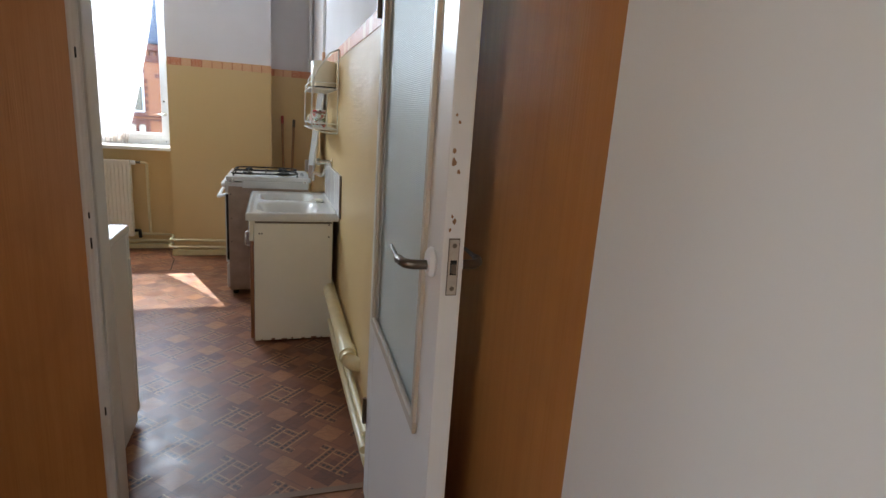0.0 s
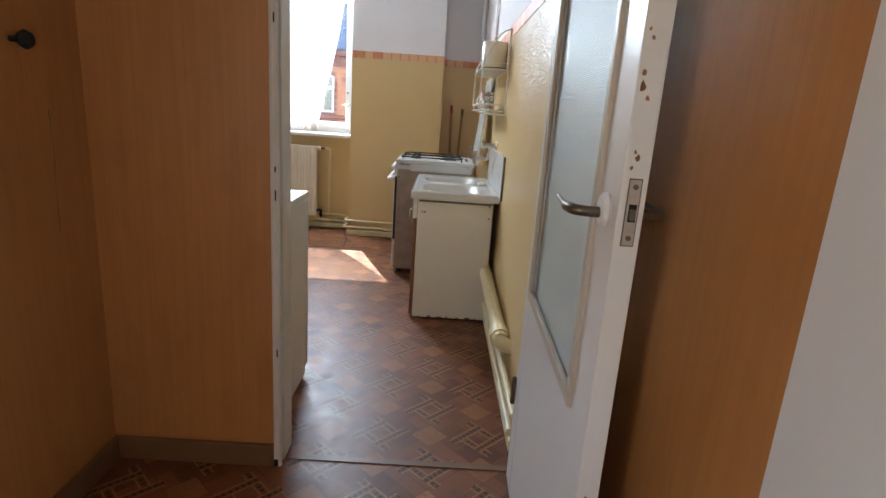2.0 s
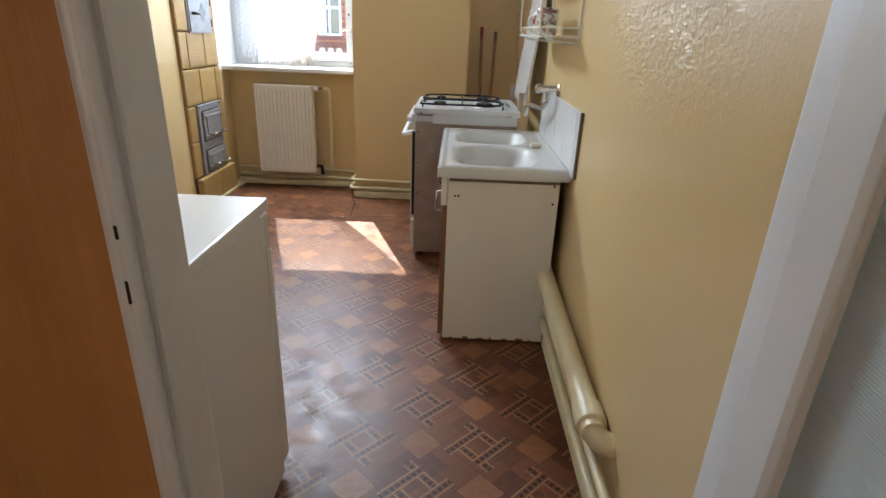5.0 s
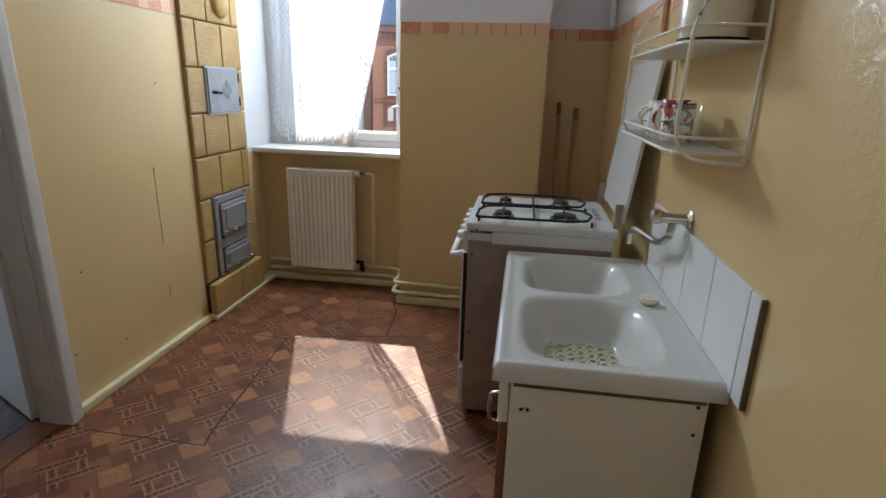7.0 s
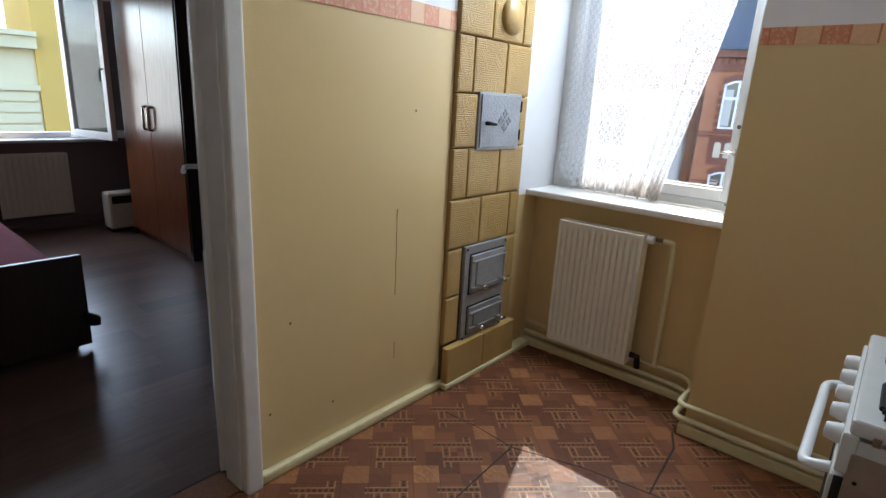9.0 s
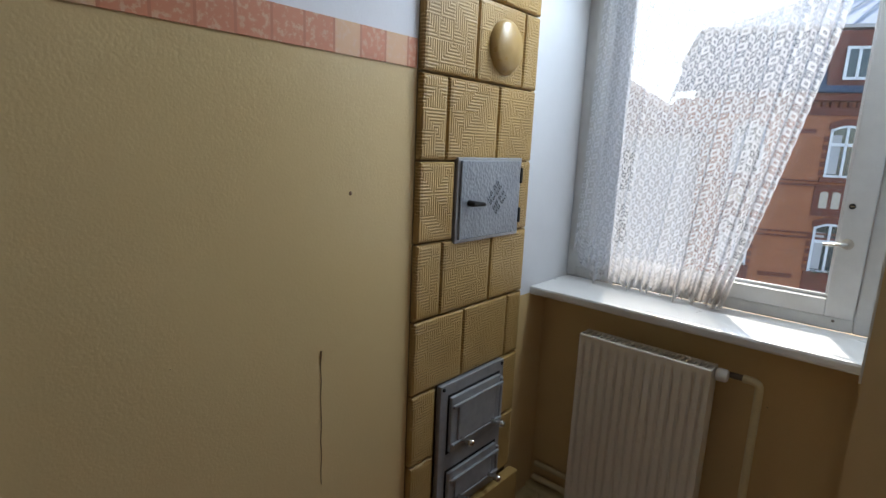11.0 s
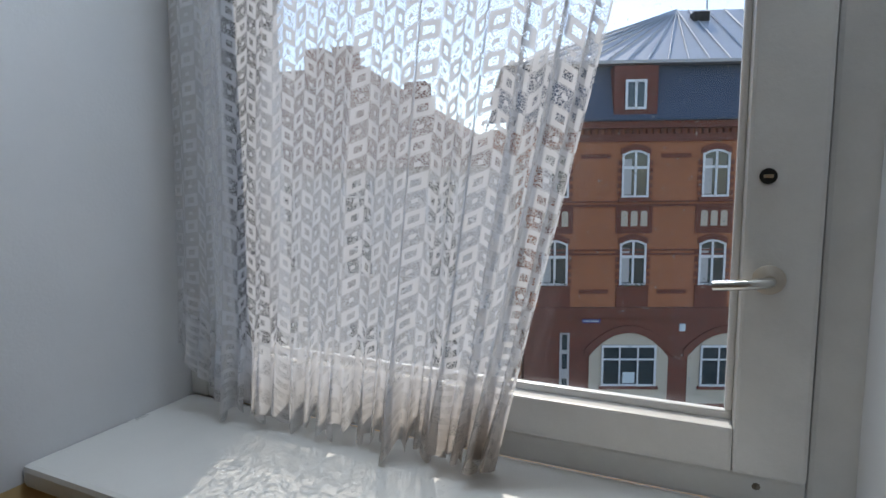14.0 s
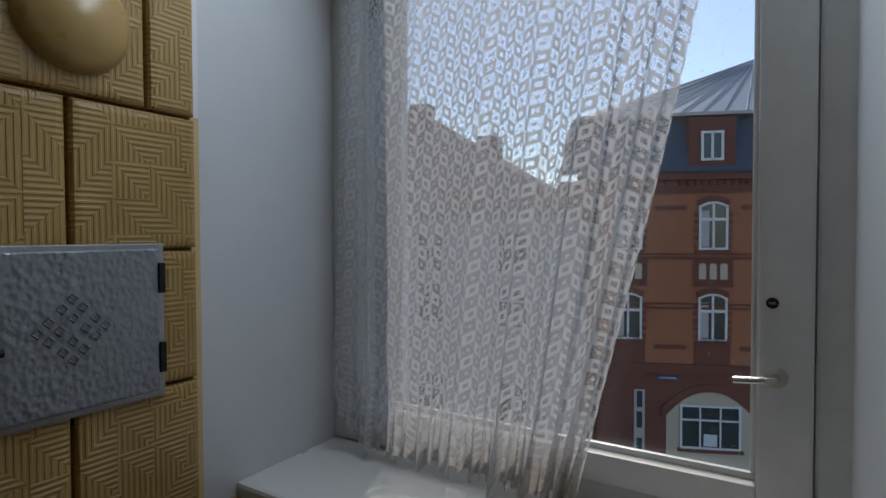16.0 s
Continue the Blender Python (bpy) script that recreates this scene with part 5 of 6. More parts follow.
# ---------- bedroom ----------
BXW, BY0, BY1 = -6.45, 1.9, 5.68
slab("floor_bedroom", (BXW - 0.2, LW - 0.14, BY0 - 0.1, BY1 + 0.1, -0.12, 0.0), M_LAMINATE, "dark brown wood laminate floor", "floor")
slab("ceiling_bedroom", (BXW - 0.2, LW - 0.16, BY0 - 0.1, BY1 + 0.1, CEIL, CEIL + 0.1), M_CEIL, "plain white ceiling", "ceiling")
slab("wall_bedroom_north", (BXW, LW - 0.142, BY1, BY1 + 0.1, 0, CEIL), M_MAUVE, "dim mauve painted wall")
slab("wall_bedroom_south", (BXW, LW - 0.142, BY0 - 0.1, BY0, 0, CEIL), M_MAUVE, "dim mauve painted wall")
slab("wall_bedroom_inner", (LW - 0.20, LW - 0.142, 3.95, BY1, 0, CEIL), M_MAUVE, "dim mauve painted wall")
slab("wall_bedroom_inner_near", (LW - 0.20, LW - 0.142, BY0, 2.98, 0, CEIL), M_MAUVE, "dim mauve painted wall")
WZ0, WZ1, WYA, WYB = 0.87, 2.35, 3.38, 4.95
slab("wall_bedroom_window_low", (BXW - 0.25, BXW, BY0 - 0.1, BY1 + 0.1, 0, WZ0), M_MAUVE, "mauve painted wall below the window")
slab("wall_bedroom_window_top", (BXW - 0.25, BXW, BY0 - 0.1, BY1 + 0.1, WZ1, CEIL), M_MAUVE, "mauve painted wall above the window")
slab("wall_bedroom_window_left", (BXW - 0.25, BXW, BY0 - 0.1, WYA, WZ0, WZ1), M_MAUVE, "mauve painted wall beside the window")
slab("wall_bedroom_window_right", (BXW - 0.25, BXW, WYB, BY1 + 0.1, WZ0, WZ1), M_MAUVE, "mauve painted wall beside the window")
slab("window_sill_bedroom", (BXW - 0.12, BXW + 0.10, WYA - 0.05, WYB + 0.08, WZ0, WZ0 + 0.03), M_SILL, "white window sill of the bedroom", "window sill", 0.006)
w2 = thing("window_2", (BXW - 0.1, 3.9, WZ0), "white bedroom window, one casement opened inwards", "window", kind="structure")
for d in ((WYA, WYA + 0.07, WZ0 + 0.03, WZ1), (WYB - 0.07, WYB, WZ0 + 0.03, WZ1), (WYA + 0.07, WYB - 0.07, WZ0 + 0.03, WZ0 + 0.09), (WYA + 0.07, WYB - 0.07, WZ1 - 0.06, WZ1)):
    part("frame", box(BXW - 0.16, BXW - 0.09, *d, 0.004), M_WHITE, w2)


def open_casement(w, h, yaw, x, y, z):
    c = thing("open_casement", (0, 0, 0), "white window casement standing open, glass reflecting", "window")
    for d in ((0, 0.065, 0, h), (w - 0.065, w, 0, h), (0.065, w - 0.065, 0, 0.07), (0.065, w - 0.065, h - 0.07, h)):
        part("casement_frame", box(d[0], d[1], -0.025, 0.025, d[2], d[3], 0.004), M_WHITE, c)
    part("pane", box(0.065, w - 0.065, -0.003, 0.003, 0.07, h - 0.07), M_PANE, c)
    part("handle", tube(arc([(w - 0.03, -0.02, h * 0.48), (w - 0.03, -0.06, h * 0.48), (w - 0.03, -0.06, h * 0.40)], 3), 0.009, 8), M_BLACK, c, "dark window handle")
    c.matrix_world = pose(x, y, z, 0, 0, yaw)
    return c


open_casement(0.70, 1.36, 38, BXW + 0.02, WYB - 0.08, WZ0 + 0.06)
open_casement(0.70, 1.36, 12, BXW + 0.0, WYB - 0.17, WZ0 + 0.06)

r2 = radiator("radiator", 0, 0.95, -0.09, 0.0, 0.0, 0.6, "cream panel radiator below the bedroom window", 18)
r2.matrix_world = pose(BXW + 0.02, 3.72, 0.17, 0, 0, 90)
for o in r2.children:
    o.matrix_parent_inverse = Matrix()
tagged(place(tube([(BXW + 0.03, 2.2, 0.12), (BXW + 0.03, 5.5, 0.12)], 0.014, 8), "heating_pipe", M_MAUVE), "heating pipe along the bedroom wall", "pipe", "heating pipes")
tagged(place(tube([(BXW + 0.03, 2.2, 0.06), (BXW + 0.03, 5.5, 0.06)], 0.014, 8), "heating_pipe", M_MAUVE), "heating pipe along the bedroom wall", "pipe", "heating pipes")

ht = thing("fan_heater", (-6.0, 5.0, 0), "small pale grey portable heater on the floor", "heater")
part("case", box(-6.13, -5.93, 4.86, 5.16, 0.03, 0.40, 0.03, 3), M_RAD, ht)
part("grille", box(-5.935, -5.925, 4.89, 5.13, 0.29, 0.37, 0.004), M_BLACK, ht)
part("base", box(-6.12, -5.94, 4.87, 5.15, 0.0, 0.03, 0.005), M_BLACK, ht)

wd = thing("wardrobe", (-5.3, 5.36, 0), "tall cherry veneer wardrobe with dark side and steel handles", "wardrobe")
part("carcass", box(-5.95, -4.69, 5.075, 5.665, 0.07, 2.25, 0.003), M_DARKWOOD, wd)
part("side_panel", box(-4.69, -4.67, 5.06, 5.67, 0.0, 2.27, 0.002), M_DARKWOOD, wd)
part("side_panel", box(-5.97, -5.95, 5.06, 5.67, 0.0, 2.27, 0.002), M_DARKWOOD, wd)
part("plinth", box(-5.95, -4.69, 5.10, 5.12, 0.0, 0.07), M_CHERRY, wd)
for x0, x1, hx in ((-5.945, -5.325, -5.375), (-5.32, -4.695, -5.27)):
    d = part("door", box(x0, x1, 5.052, 5.074, 0.075, 2.245, 0.003), M_CHERRY, wd, "glossy cherry veneered door")
    part("handle", tube(arc([(hx, 5.052, 1.08), (hx, 5.022, 1.085), (hx, 5.022, 1.275), (hx, 5.052, 1.28)], 3), 0.013, 8), M_CHROME, d, "brushed steel bow handle")
wd.location += Vector((0.17, -0.035, 0))

bed = thing("bed", (-4.3, 3.2, 0), "dark wooden bed with crimson cover", "bed")
part("footboard", box(-3.32, -3.285, 2.35, 3.88, 0.03, 0.555, 0.004), M_DARKWOOD, bed)
part("side_rail", box(-5.25, -3.32, 3.83, 3.86, 0.10, 0.36, 0.003), M_DARKWOOD, bed)
part("side_rail", box(-5.25, -3.32, 2.37, 2.40, 0.10, 0.36, 0.003), M_DARKWOOD, bed)
part("headboard", box(-5.29, -5.25, 2.33, 3.90, 0.0, 0.82, 0.004), M_DARKWOOD, bed)
mt = bmesh.new()
bmesh.ops.create_grid(mt, x_segments=40, y_segments=30, size=1.0)
for v in mt.verts:
    x, y = v.co.x, v.co.y
    e = min(1 - abs(x), 1 - abs(y))
    z = 0.49 + 0.012 * noise.noise(Vector((x * 3, y * 3, 0.3))) - 0.15 * max(0.0, 1 - e / 0.06) ** 2
    v.co = Vector((-4.285 + x * 0.955, 3.115 + y * 0.72, z))
part("bedcover", smooth(mt, 80), M_CRIMSON, bed, "crimson bedcover, slightly wrinkled")
part("mattress", box(-5.24, -3.33, 2.41, 3.82, 0.2, 0.35, 0.03), M_MAUVE, bed)
for x in (-5.2, -3.36):
    for y in (2.45, 3.79):
        part("leg", box(x - 0.03, x + 0.03, y - 0.03, y + 0.03, 0.0, 0.11), M_DARKWOOD, bed)
tagged(place(tube([(-3.25, 3.85, 0.22), (-3.262, 3.90, 0.17), (-3.27, 3.92, 0.14)], [0.02, 0.035, 0.01], 8), "hanging_cloth", M_DARKWOOD), "dark cloth hanging at the bed corner", "cloth")

# ---------- the street outside ----------
GZ = -6.55
M_BRICK = brick_mat("orange_brick", (0.44, 0.15, 0.06), (0.38, 0.122, 0.05), (0.30, 0.15, 0.10))
M_DKBRICK = brick_mat("dark_red_brick", (0.20, 0.05, 0.03), (0.15, 0.04, 0.025), (0.16, 0.08, 0.06))
M_STUCCO = dirty("beige_stucco", (0.60, 0.50, 0.38), 0.85, 0.85, 30, 1.0)
M_SLATE = brick_mat("blue_slate", (0.05, 0.075, 0.12), (0.06, 0.085, 0.135), (0.03, 0.045, 0.07), 0.3, 0.2)
M_ZINC = dirty("zinc_roof", (0.42, 0.44, 0.46), 0.45, 0.85, 6, 0.5, 0.1, 0.3)
M_SHOPG = Mat("dark_window_glass").set(Base_Color=(0.03, 0.045, 0.05), Roughness=0.06).m
M_ASPH = dirty("asphalt", (0.055, 0.055, 0.058), 0.85, 0.75, 8, 0.4)
M_PAVE = brick_mat("paving_setts", (0.20, 0.20, 0.205), (0.15, 0.15, 0.155), (0.08, 0.08, 0.08), 0.2, 0.1)
M_CREAMF = dirty("cream_facade", (0.68, 0.60, 0.38), 0.85, 0.9, 10, 0.4)
M_OCHREF = dirty("ochre_facade", (0.62, 0.40, 0.10), 0.85, 0.9, 10, 0.4)
M_PALEF = dirty("pale_facade", (0.50, 0.47, 0.45), 0.85, 0.9, 10, 0.4)
M_ROOFT = brick_mat("brown_roof_tiles", (0.23, 0.14, 0.11), (0.19, 0.11, 0.09), (0.10, 0.06, 0.05), 0.25, 0.2)
M_SIGN = Mat("blue_enamel_sign").set(Base_Color=(0.02, 0.05, 0.25), Roughness=0.3).m
M_PAPERW = Mat("white_paper").set(Base_Color=(0.7, 0.75, 0.75), Roughness=0.7).m
M_GERAN = Mat("window_plant_leaves").set(Base_Color=(0.05, 0.07, 0.03), Roughness=0.7).m

slab("ground", (-400, 400, 6.25, 800, GZ - 0.3, GZ), M_ASPH, "grey asphalt street in shade", "ground")
slab("ground_yard", (-400, -6.75, -300, 6.25, GZ - 0.3, GZ), M_ASPH, "grey asphalt street", "ground")

FAC = pose(-2.6, 24.5, 0, 0, 0, 22)


def facade_window(hs, x, z0, z1, w=0.9):
    """Segment-arched window: frame, panes, sill, dark brick surround."""
    g = part("window", arched(x - w / 2, x + w / 2, z0, z1, -0.02, 0.12, 0.16), M_SHOPG, hs, "arched sash window with dark glass")
    for d in ((x - w / 2, x - w / 2 + 0.07, z0, z1 - 0.12), (x + w / 2 - 0.07, x + w / 2, z0, z1 - 0.12), (x - 0.035, x + 0.035, z0, z1 - 0.02), (x - w / 2 + 0.07, x + w / 2 - 0.07, z0, z0 + 0.07), (x - w / 2 + 0.07, x + w / 2 - 0.07, z0 + (z1 - z0) * 0.60, z0 + (z1 - z0) * 0.66)):
        part("frame", box(d[0], d[1], -0.06, -0.02, d[2], d[3]), M_WHITE, g)
    part("frame_arch", arch_band(x, w / 2, z1, 0.16, -0.06, -0.02, 0.07, -1), M_WHITE, g)
    part("sill", box(x - w / 2 - 0.1, x + w / 2 + 0.1, -0.10, 0.0, z0 - 0.16, z0), M_DKBRICK, g)
    part("arch", arch_band(x, w / 2, z1, 0.16, -0.05, 0.0, 0.20, 1), M_DKBRICK, g)
    for s in (-1, 1):
        for k in range(5):
            zz = z0 + 0.05 + k * (z1 - z0 - 0.3) / 5
            part("quoin", box(x + s * (w / 2 + 0.07) - 0.07, x + s * (w / 2 + 0.07) + 0.07, -0.035, 0.0, zz, zz + 0.17), M_DKBRICK, g)
    part("drape", box(x - w / 2 + 0.08, x - w / 2 + 0.08 + w * 0.27, -0.03, -0.022, z0 + 0.1, z1 - 0.3), M_PALEF, g)


def arched(x0, x1, z0, z1, y0, y1, rise):
    bm = bmesh.new()
    n = 10
    top = [(x0 + (x1 - x0) * k / n, z1 - rise * (2 * k / n - 1) ** 2) for k in range(n + 1)]
    pts = [(x0, z0), (x1, z0)] + top[::-1]
    a = [bm.verts.new((x, y0, z)) for x, z in pts]
    b = [bm.verts.new((x, y1, z)) for x, z in pts]
    bm.faces.new(a)
    bm.faces.new(b[::-1])
    for k in range(len(pts)):
        bm.faces.new((a[k], b[k], b[(k + 1) % len(pts)], a[(k + 1) % len(pts)]))
    bmesh.ops.recalc_face_normals(bm, faces=bm.faces[:])
    return bm


def arch_band(x, hw, z1, rise, y0, y1, thick, sgn):
    """A curved band over an opening."""
    bm = bmesh.new()
    n = 12
    rows_ = []
    for k in range(n + 1):
        s = 2 * k / n - 1
        xx, zz = x + hw * s * (1 + (0.12 if sgn > 0 else 0)), z1 - rise * s * s
        lo, hi = (zz, zz + thick) if sgn > 0 else (zz - thick, zz)
        rows_.append([bm.verts.new((xx, y, z)) for y, z in ((y0, lo), (y0, hi), (y1, hi), (y1, lo))])
    for a, b in zip(rows_, rows_[1:]):
        for q in range(4):
            bm.faces.new((a[q], b[q], b[(q + 1) % 4], a[(q + 1) % 4]))
    bm.faces.new(rows_[0])
    bm.faces.new(rows_[-1])
    bmesh.ops.recalc_face_normals(bm, faces=bm.faces[:])
    return bm


def brick_house():
    hs = thing("brick_tenement", (0, 0, 0), "orange brick corner tenement with slate mansard and zinc roof", "building")
    L0, L1 = -3.65, 12.0
    EZ = 3.45
    part("wall", box(L0 + 0.3, L1, 0.0, 9.0, -3.1, EZ), M_BRICK, hs, "orange brick upper storeys")
    part("ground_floor", box(L0 + 0.3, L1, -0.02, 9.0, GZ, -3.1), M_DKBRICK, hs, "dark brick ground floor")
    part("corner_wall", box(L0 - 0.9, L0 + 0.3, 0.9, 9.0, GZ, EZ), M_BRICK, hs)
    for z0, z1, d in ((-3.1, -2.78, 0.16), (0.72, 0.80, 0.06), (0.86, 0.92, 0.06), (-0.95, -0.88, 0.05), (-0.80, -0.74, 0.05), (EZ - 0.55, EZ - 0.30, 0.08), (EZ - 0.12, EZ + 0.1, 0.30)):
        part("string_course", box(L0 + 0.25, L1, -d, 0.0, z0, z1), M_DKBRICK, hs)
    for k in range(66):
        x = L0 + 0.4 + 0.23 * k
        part("dentil", box(x, x + 0.11, -0.14, 0.0, EZ - 0.30, EZ - 0.14), M_DKBRICK, hs)
    part("gutter", box(L0 + 0.2, L1, -0.42, -0.22, EZ + 0.1, EZ + 0.22, 0.03), M_SLATE, hs)
    for c in range(-1, 5):
        x = 0.345 + 2.68 * c
        facade_window(hs, x, 1.03, 2.62)
        facade_window(hs, x, -2.0, -0.42)
        part("blind_panel", box(x - 0.62, x + 0.62, -0.03, 0.0, -0.2, 0.72), M_DKBRICK, hs)
        for q in (-0.33, 0.0, 0.33):
            part("niche", arched(x + q - 0.11, x + q + 0.11, 0.05, 0.58, -0.045, -0.02, 0.06), M_STUCCO, hs, "pale blind niche")
        part("apron", box(x - 0.55, x + 0.55, -0.05, 0.0, -2.78, -2.16), M_DKBRICK, hs)
        part("frieze", box(x + 0.85, x + 1.85, -0.03, 0.0, -2.30, -2.15), M_DKBRICK, hs)
        part("frieze", box(x + 0.85, x + 1.85, -0.03, 0.0, 2.35, 2.5), M_DKBRICK, hs)
        # window box plants
        pb = bmesh.new()
        for q in range(40):
            cx, cz = x + random.uniform(-0.4, 0.4), -1.98 + random.uniform(0, 0.22) * random.random()
            v = [pb.verts.new((cx + random.uniform(-0.07, 0.07), -0.16 + random.uniform(-0.06, 0.06), cz + random.uniform(-0.06, 0.06))) for _ in range(3)]
            pb.faces.new(v)
        part("window_box_plants", pb, M_GERAN, hs)
        # shop arch
        ax = 0.285 + 3.42 * c
        if 0 < ax < L1 - 2:
            part("shop_arch", arched(ax - 1.37, ax + 1.37, -6.25, -3.68, -0.05, 0.0, 0.85), M_STUCCO, hs, "beige stuccoed shop arch")
            part("arch_ring", arch_band(ax, 1.37, -3.68, 0.85, -0.10, 0.0, 0.26, 1), M_DKBRICK, hs)
            sw = part("shop_window", box(ax - 0.95, ax + 0.95, -0.075, -0.03, -5.6, -4.12), M_SHOPG, hs, "shop window with dark glass")
            for a_, b_, c_, d_ in ((-0.95, -0.88, -5.6, -4.12), (0.88, 0.95, -5.6, -4.12), (-0.34, -0.29, -5.6, -4.12), (0.29, 0.34, -5.6, -4.12), (-0.88, 0.88, -4.2, -4.12), (-0.88, 0.88, -5.6, -5.53), (-0.88, 0.88, -4.66, -4.60)):
                part("shop_frame", box(ax + a_, ax + b_, -0.11, -0.075, c_, d_), M_WHITE, sw)
            part("shop_sill", box(ax - 1.02, ax + 1.02, -0.16, -0.03, -5.7, -5.6), M_DKBRICK, sw)
            if c == 0:
                part("poster", box(ax - 0.2, ax + 0.22, -0.08, -0.076, -5.5, -5.1), M_PAPERW, sw, "small pale poster behind the glass")
    sg = part("street_sign", box(-1.35, -0.72, -0.06, -0.02, -3.33, -3.2), M_SIGN, hs, "small blue street name sign with white bars")
    for a_, b_ in ((-1.31, -1.25), (-1.22, -1.09), (-1.06, -0.78)):
        part("lettering_bar", box(a_, b_, -0.064, -0.06, -3.285, -3.245), M_PAPERW, sg)
    part("lamp_box", box(2.0, 2.2, -0.10, -0.02, -3.62, -3.36, 0.01), M_PAPERW, hs)
    dr = part("corner_door", box(-2.12, -1.78, -0.05, 0.02, GZ, -3.7), M_PALEF, hs, "pale narrow door with dark panes")
    for z_ in (-5.9, -5.0, -4.3):
        part("door_pane", box(-2.04, -1.86, -0.056, -0.05, z_, z_ + 0.55), M_SHOPG, dr)
    # mansard
    ms = bmesh.new()
    q = [(L0 + 0.3, -0.1, EZ + 0.2), (L1, -0.1, EZ + 0.2), (L1, 0.55, 5.55), (L0 + 0.3, 0.55, 5.55)]
    ms.faces.new([ms.verts.new(p) for p in q])
    q = [(L0 - 0.9, 9.0, EZ + 0.2), (L0 - 0.9, 0.9, EZ + 0.2), (L0 - 0.3, 0.9, 5.55), (L0 - 0.3, 9.0, 5.55)]
    ms.faces.new([ms.verts.new(p) for p in q])
    q = [(L0 - 0.9, 0.9, EZ + 0.2), (L0 + 0.3, -0.1, EZ + 0.2), (L0 + 0.3, 0.55, 5.55), (L0 - 0.3, 0.9, 5.55)]
    ms.faces.new([ms.verts.new(p) for p in q])
    part("mansard", ms, M_SLATE, hs, "blue-grey slate mansard")
    part("mansard_core", box(L0 + 0.35, L1 - 0.1, 0.7, 8.9, EZ, 5.5), M_SLATE, hs)
    for x in (0.28, 6.3):
        dm = part("dormer", box(x - 0.72, x + 0.72, -0.05, 1.2, EZ + 0.1, 5.38), M_DKBRICK, hs, "dark red dormer")
        part("dormer_window", box(x - 0.36, x + 0.34, -0.09, -0.05, 3.95, 4.92), M_SHOPG, dm)
        for a_, b_, c_, d_ in ((-0.36, -0.28, 3.95, 4.92), (0.26, 0.34, 3.95, 4.92), (-0.05, 0.03, 3.95, 4.92), (-0.28, 0.26, 4.84, 4.92), (-0.28, 0.26, 3.95, 4.03)):
            part("dormer_frame", box(x + a_, x + b_, -0.12, -0.09, c_, d_), M_WHITE, dm)
    rf = bmesh.new()
    e = [(L0 - 0.5, 0.35, 5.55), (L1, 0.2, 5.55), (L1, 9, 5.55), (L0 - 0.5, 9, 5.55)]
    r = [(3.1, 4.2, 8.4), (L1 - 3, 4.2, 8.4)]
    ev, rv_ = [rf.verts.new(p) for p in e], [rf.verts.new(p) for p in r]
    rf.faces.new((ev[0], ev[1], rv_[1], rv_[0]))
    rf.faces.new((ev[1], ev[2], rv_[1]))
    rf.faces.new((ev[2], ev[3], rv_[0], rv_[1]))
    rf.faces.new((ev[3], ev[0], rv_[0]))
    rp = part("roof", rf, M_ZINC, hs, "pale zinc sheet roof")
    part("eave", box(L0 - 0.3, L1, 0.1, 0.5, 5.48, 5.60, 0.02), M_PALEF, hs)
    for k in range(14):
        x = L0 + 0.2 + 0.7 * k
        part("roof_seam", tube([(x, 0.33, 5.60), (min(max(x, 3.1) + 0.02, L1 - 3), 4.18, 8.43)], 0.03, 4), M_ZINC, rp)
    part("roof_hatch", box(3.4, 4.0, 3.2, 3.6, 7.7, 8.05, 0.02), M_BLACK, rp)
    part("antenna", tube([(4.3, 4.2, 8.3), (4.35, 4.2, 12.0)], 0.04, 6), M_ZINC, rp)
    hs.matrix_world = FAC
    return hs


brick_house()


def local_children(ob):
    for o in ob.children_recursive:
        o.matrix_parent_inverse = Matrix()


def gable_house():
    """Lower pale house seen through the net."""
    g = thing("pale_house", (0, 0, 0), "pale plastered house with brown tiled roof and chimneys", "building")
    part("wall", box(-9, 4.4, 0, 9, GZ, 2.2), M_PALEF, g, "pale plastered wall")
    rf = bmesh.new()
    v = [rf.verts.new(p) for p in ((-9.3, -0.3, 2.1), (4.7, -0.3, 2.1), (4.7, 9.3, 2.1), (-9.3, 9.3, 2.1), (-9.0, 4.5, 6.6), (-2.4, 4.5, 6.6))]
    for f in ((0, 1, 5, 4), (1, 2, 5), (2, 3, 4, 5), (3, 0, 4)):
        rf.faces.new([v[i] for i in f])
    part("roof", rf, M_ROOFT, g, "brown clay tile roof")
    for x in (-4.2, -2.9, 0.2):
        part("chimney", box(x - 0.45, x + 0.45, 3.6, 4.4, 4.5, 7.2 if x < 0 else 5.6, 0.03), M_DKBRICK, g)
    for c in range(4):
        for z in (-4.8, -1.6, 0.2):
            w = part("window", box(-7.2 + 3 * c, -6.1 + 3 * c, -0.04, 0.02, z, z + 1.4), M_SHOPG, g)
            for d in ((0, 0.08, 0, 1.4), (1.02, 1.1, 0, 1.4), (0.51, 0.59, 0, 1.4), (0.08, 1.02, 0, 0.08), (0.08, 1.02, 0.9, 0.97)):
                part("frame", box(-7.2 + 3 * c + d[0], -7.2 + 3 * c + d[1], -0.08, -0.04, z + d[2], z + d[3]), M_WHITE, w)
    g.matrix_world = pose(-10.3, 21.0, 0, 0, 0, 8)
    return g


gable_house()

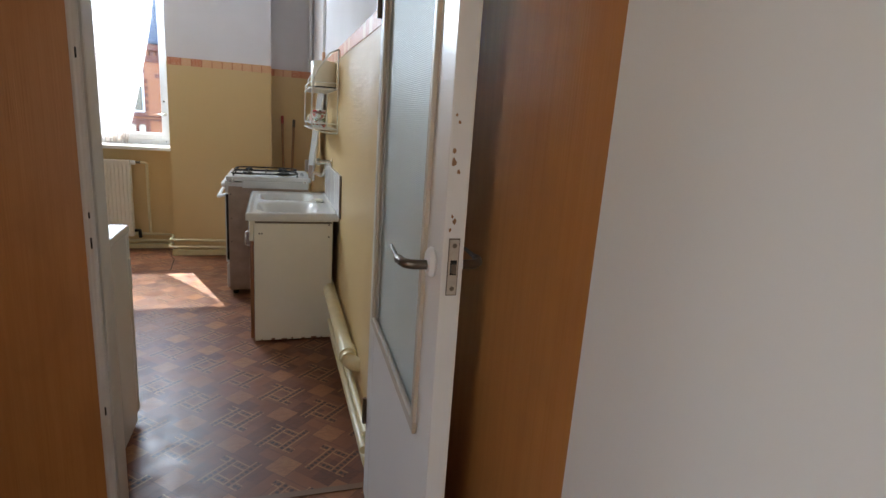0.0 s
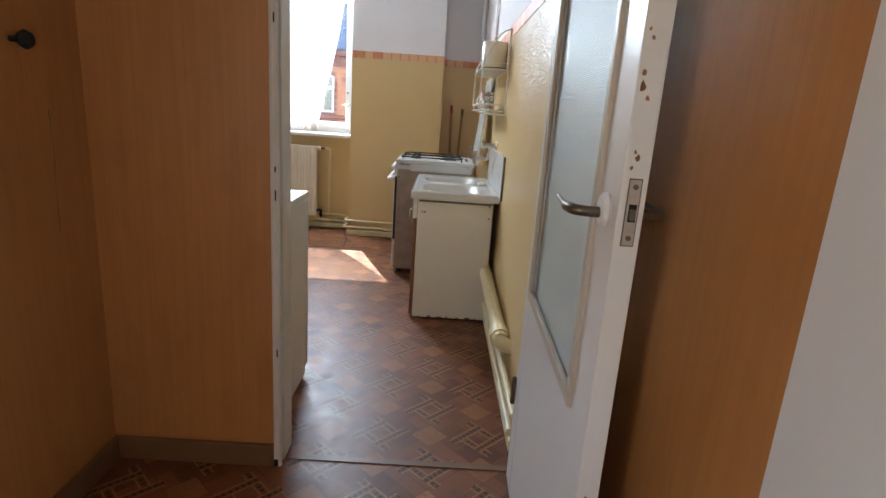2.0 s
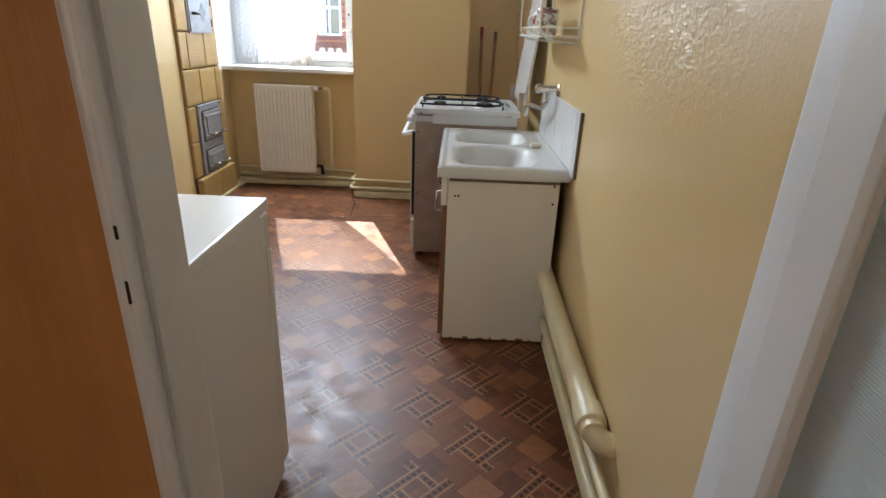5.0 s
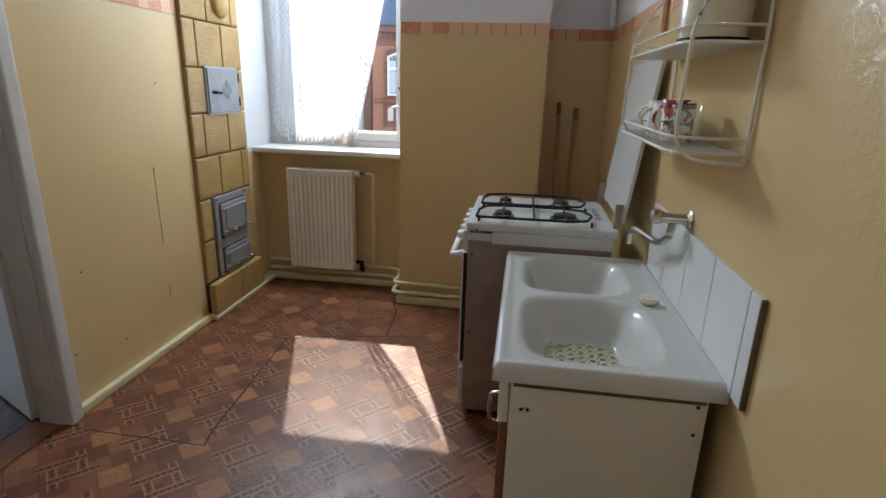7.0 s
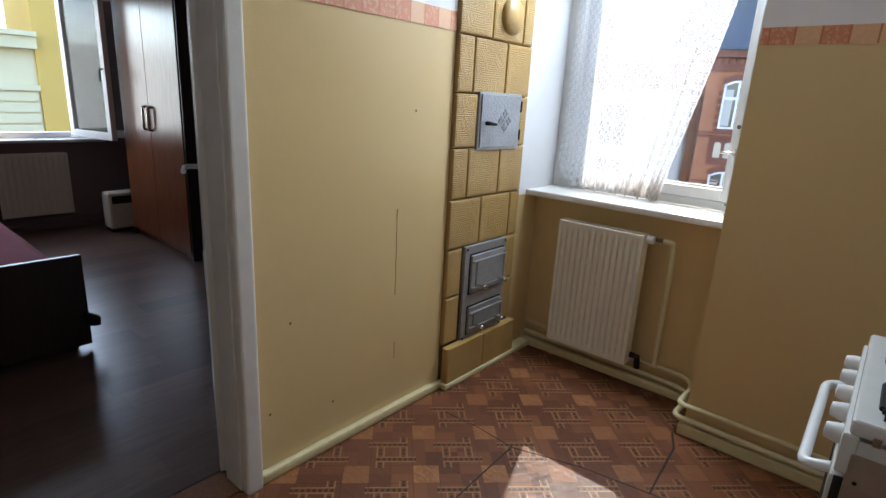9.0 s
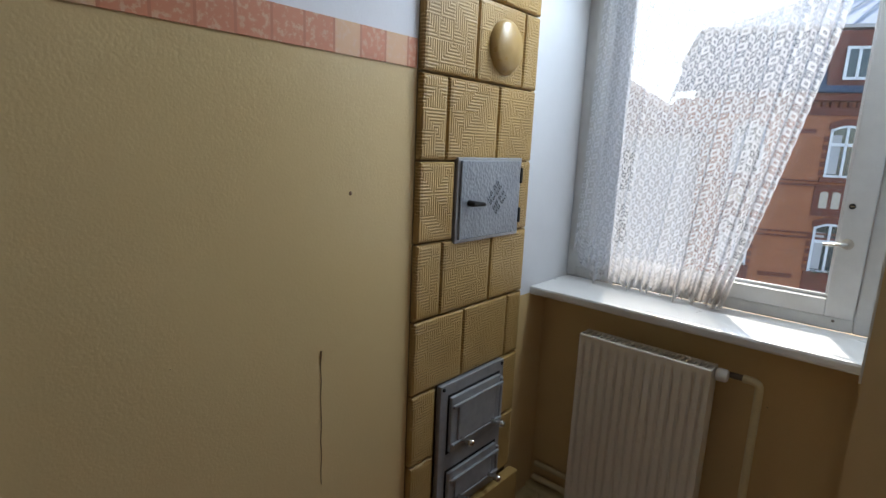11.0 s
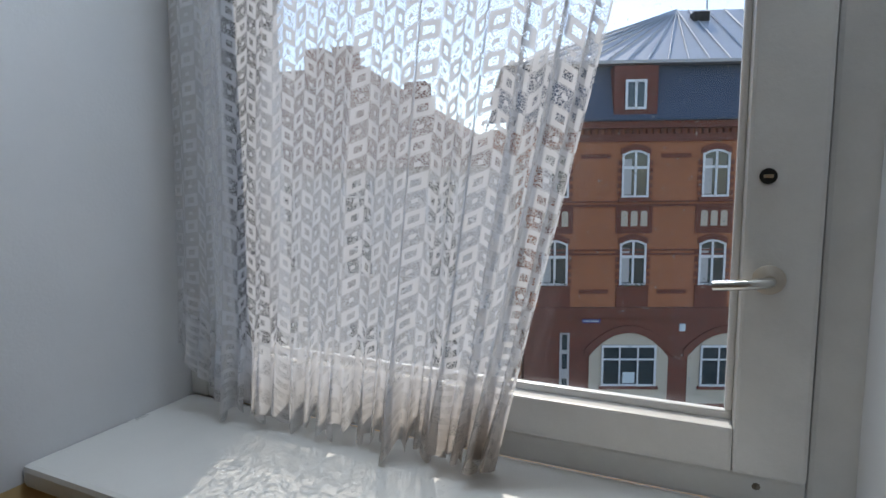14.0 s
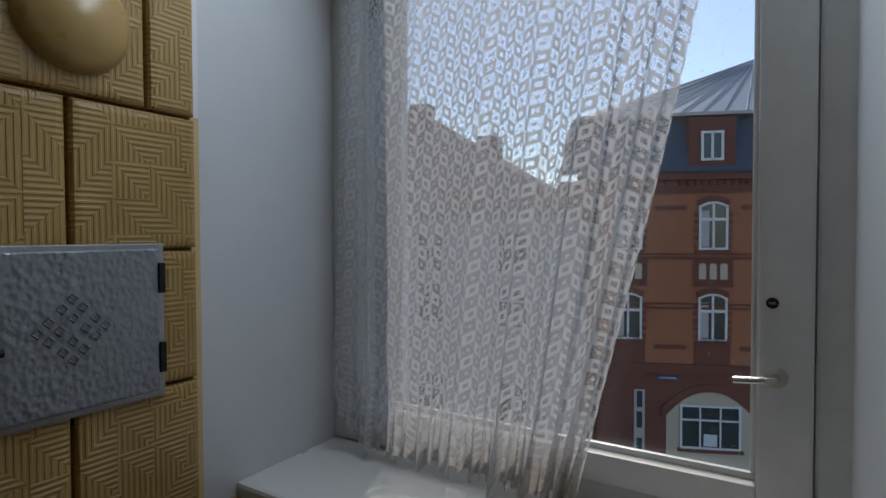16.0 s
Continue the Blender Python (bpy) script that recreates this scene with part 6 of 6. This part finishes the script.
# houses past the bedroom window
yh = thing("yellow_house", (0, 0, 0), "cream and ochre plastered houses across the yard", "building")
part("wall", box(-20, -18, -8, 7.25, GZ, 2.35), M_CREAMF, yh, "cream facade with rustication")
part("side_wall", box(-20.5, -17.9, 7.25, 16, GZ, 4.3), M_OCHREF, yh, "ochre facade")
for z0, z1, d in ((2.2, 2.5, 0.35), (1.15, 1.3, 0.15), (2.5, 2.62, 0.45)):
    part("cornice", box(-18, -18 + d, -8, 7.25, z0, z1), M_CREAMF, yh)
for k in range(12):
    part("quoin", box(-18, -17.92, 6.2, 7.2, -2.2 + 0.28 * k, -1.97 + 0.28 * k), M_CREAMF, yh)
part("parapet", box(-19, -18.2, 5.6, 6.4, 2.62, 3.7, 0.05), M_CREAMF, yh)
for y in (0.2, 2.6, 4.6):
    w = part("window", box(-18, -17.95, y, y + 0.95, -0.6, 1.0), M_SHOPG, yh)
    part("frame", box(-17.96, -17.93, y, y + 0.95, 0.3, 0.4), M_CRIMSON, w)
    part("frame", box(-17.96, -17.93, y + 0.43, y + 0.52, -0.6, 1.0), M_CRIMSON, w)
    part("sill", box(-18, -17.85, y - 0.1, y + 1.05, -0.72, -0.6), M_CREAMF, w)

# street furniture below
M_LANT = Mat("lantern_glass").set(Base_Color=(0.10, 0.12, 0.12), Roughness=0.15).m


def street_lantern(x, y):
    l = thing("street_lamp", (0, 0, 0), "grey street lantern with tapered glass head", "street lamp", "street lamps")
    part("post", tube([(0, 0, 0), (0, 0, 0.4), (0, 0, 2.4)], [0.11, 0.07, 0.05], 10), M_CAST, l)
    part("glass_head", lathe([(0.10, 2.4), (0.22, 2.87), (0.23, 2.88)], (0, 0, 0), 'Z', 6), M_LANT, l)
    part("cap", lathe([(0.26, 2.88), (0.12, 3.05), (0.05, 3.09), (0.04, 3.2), (0, 3.22)], (0, 0, 0), 'Z', 6), M_CAST, l)
    l.matrix_world = pose(x, y, GZ, 0, 0, 10)


street_lantern(-2.65, 16.5)
street_lantern(-1.35, 17.2)
for k in range(4):
    slab("pavement_%d" % (k + 1), (0, 9, 0, 0.55, 0, 0.006), M_PAVE, "band of pale paving setts", "pavement").matrix_world = FAC @ pose(-1.5, -5.2 + 1.15 * k, GZ)
slab("pavement_kerb", (0, 14, 0, 0.9, 0, 0.12), M_PAVE, "stone pavement along the brick house", "pavement").matrix_world = FAC @ pose(-2.5, -0.95, GZ)
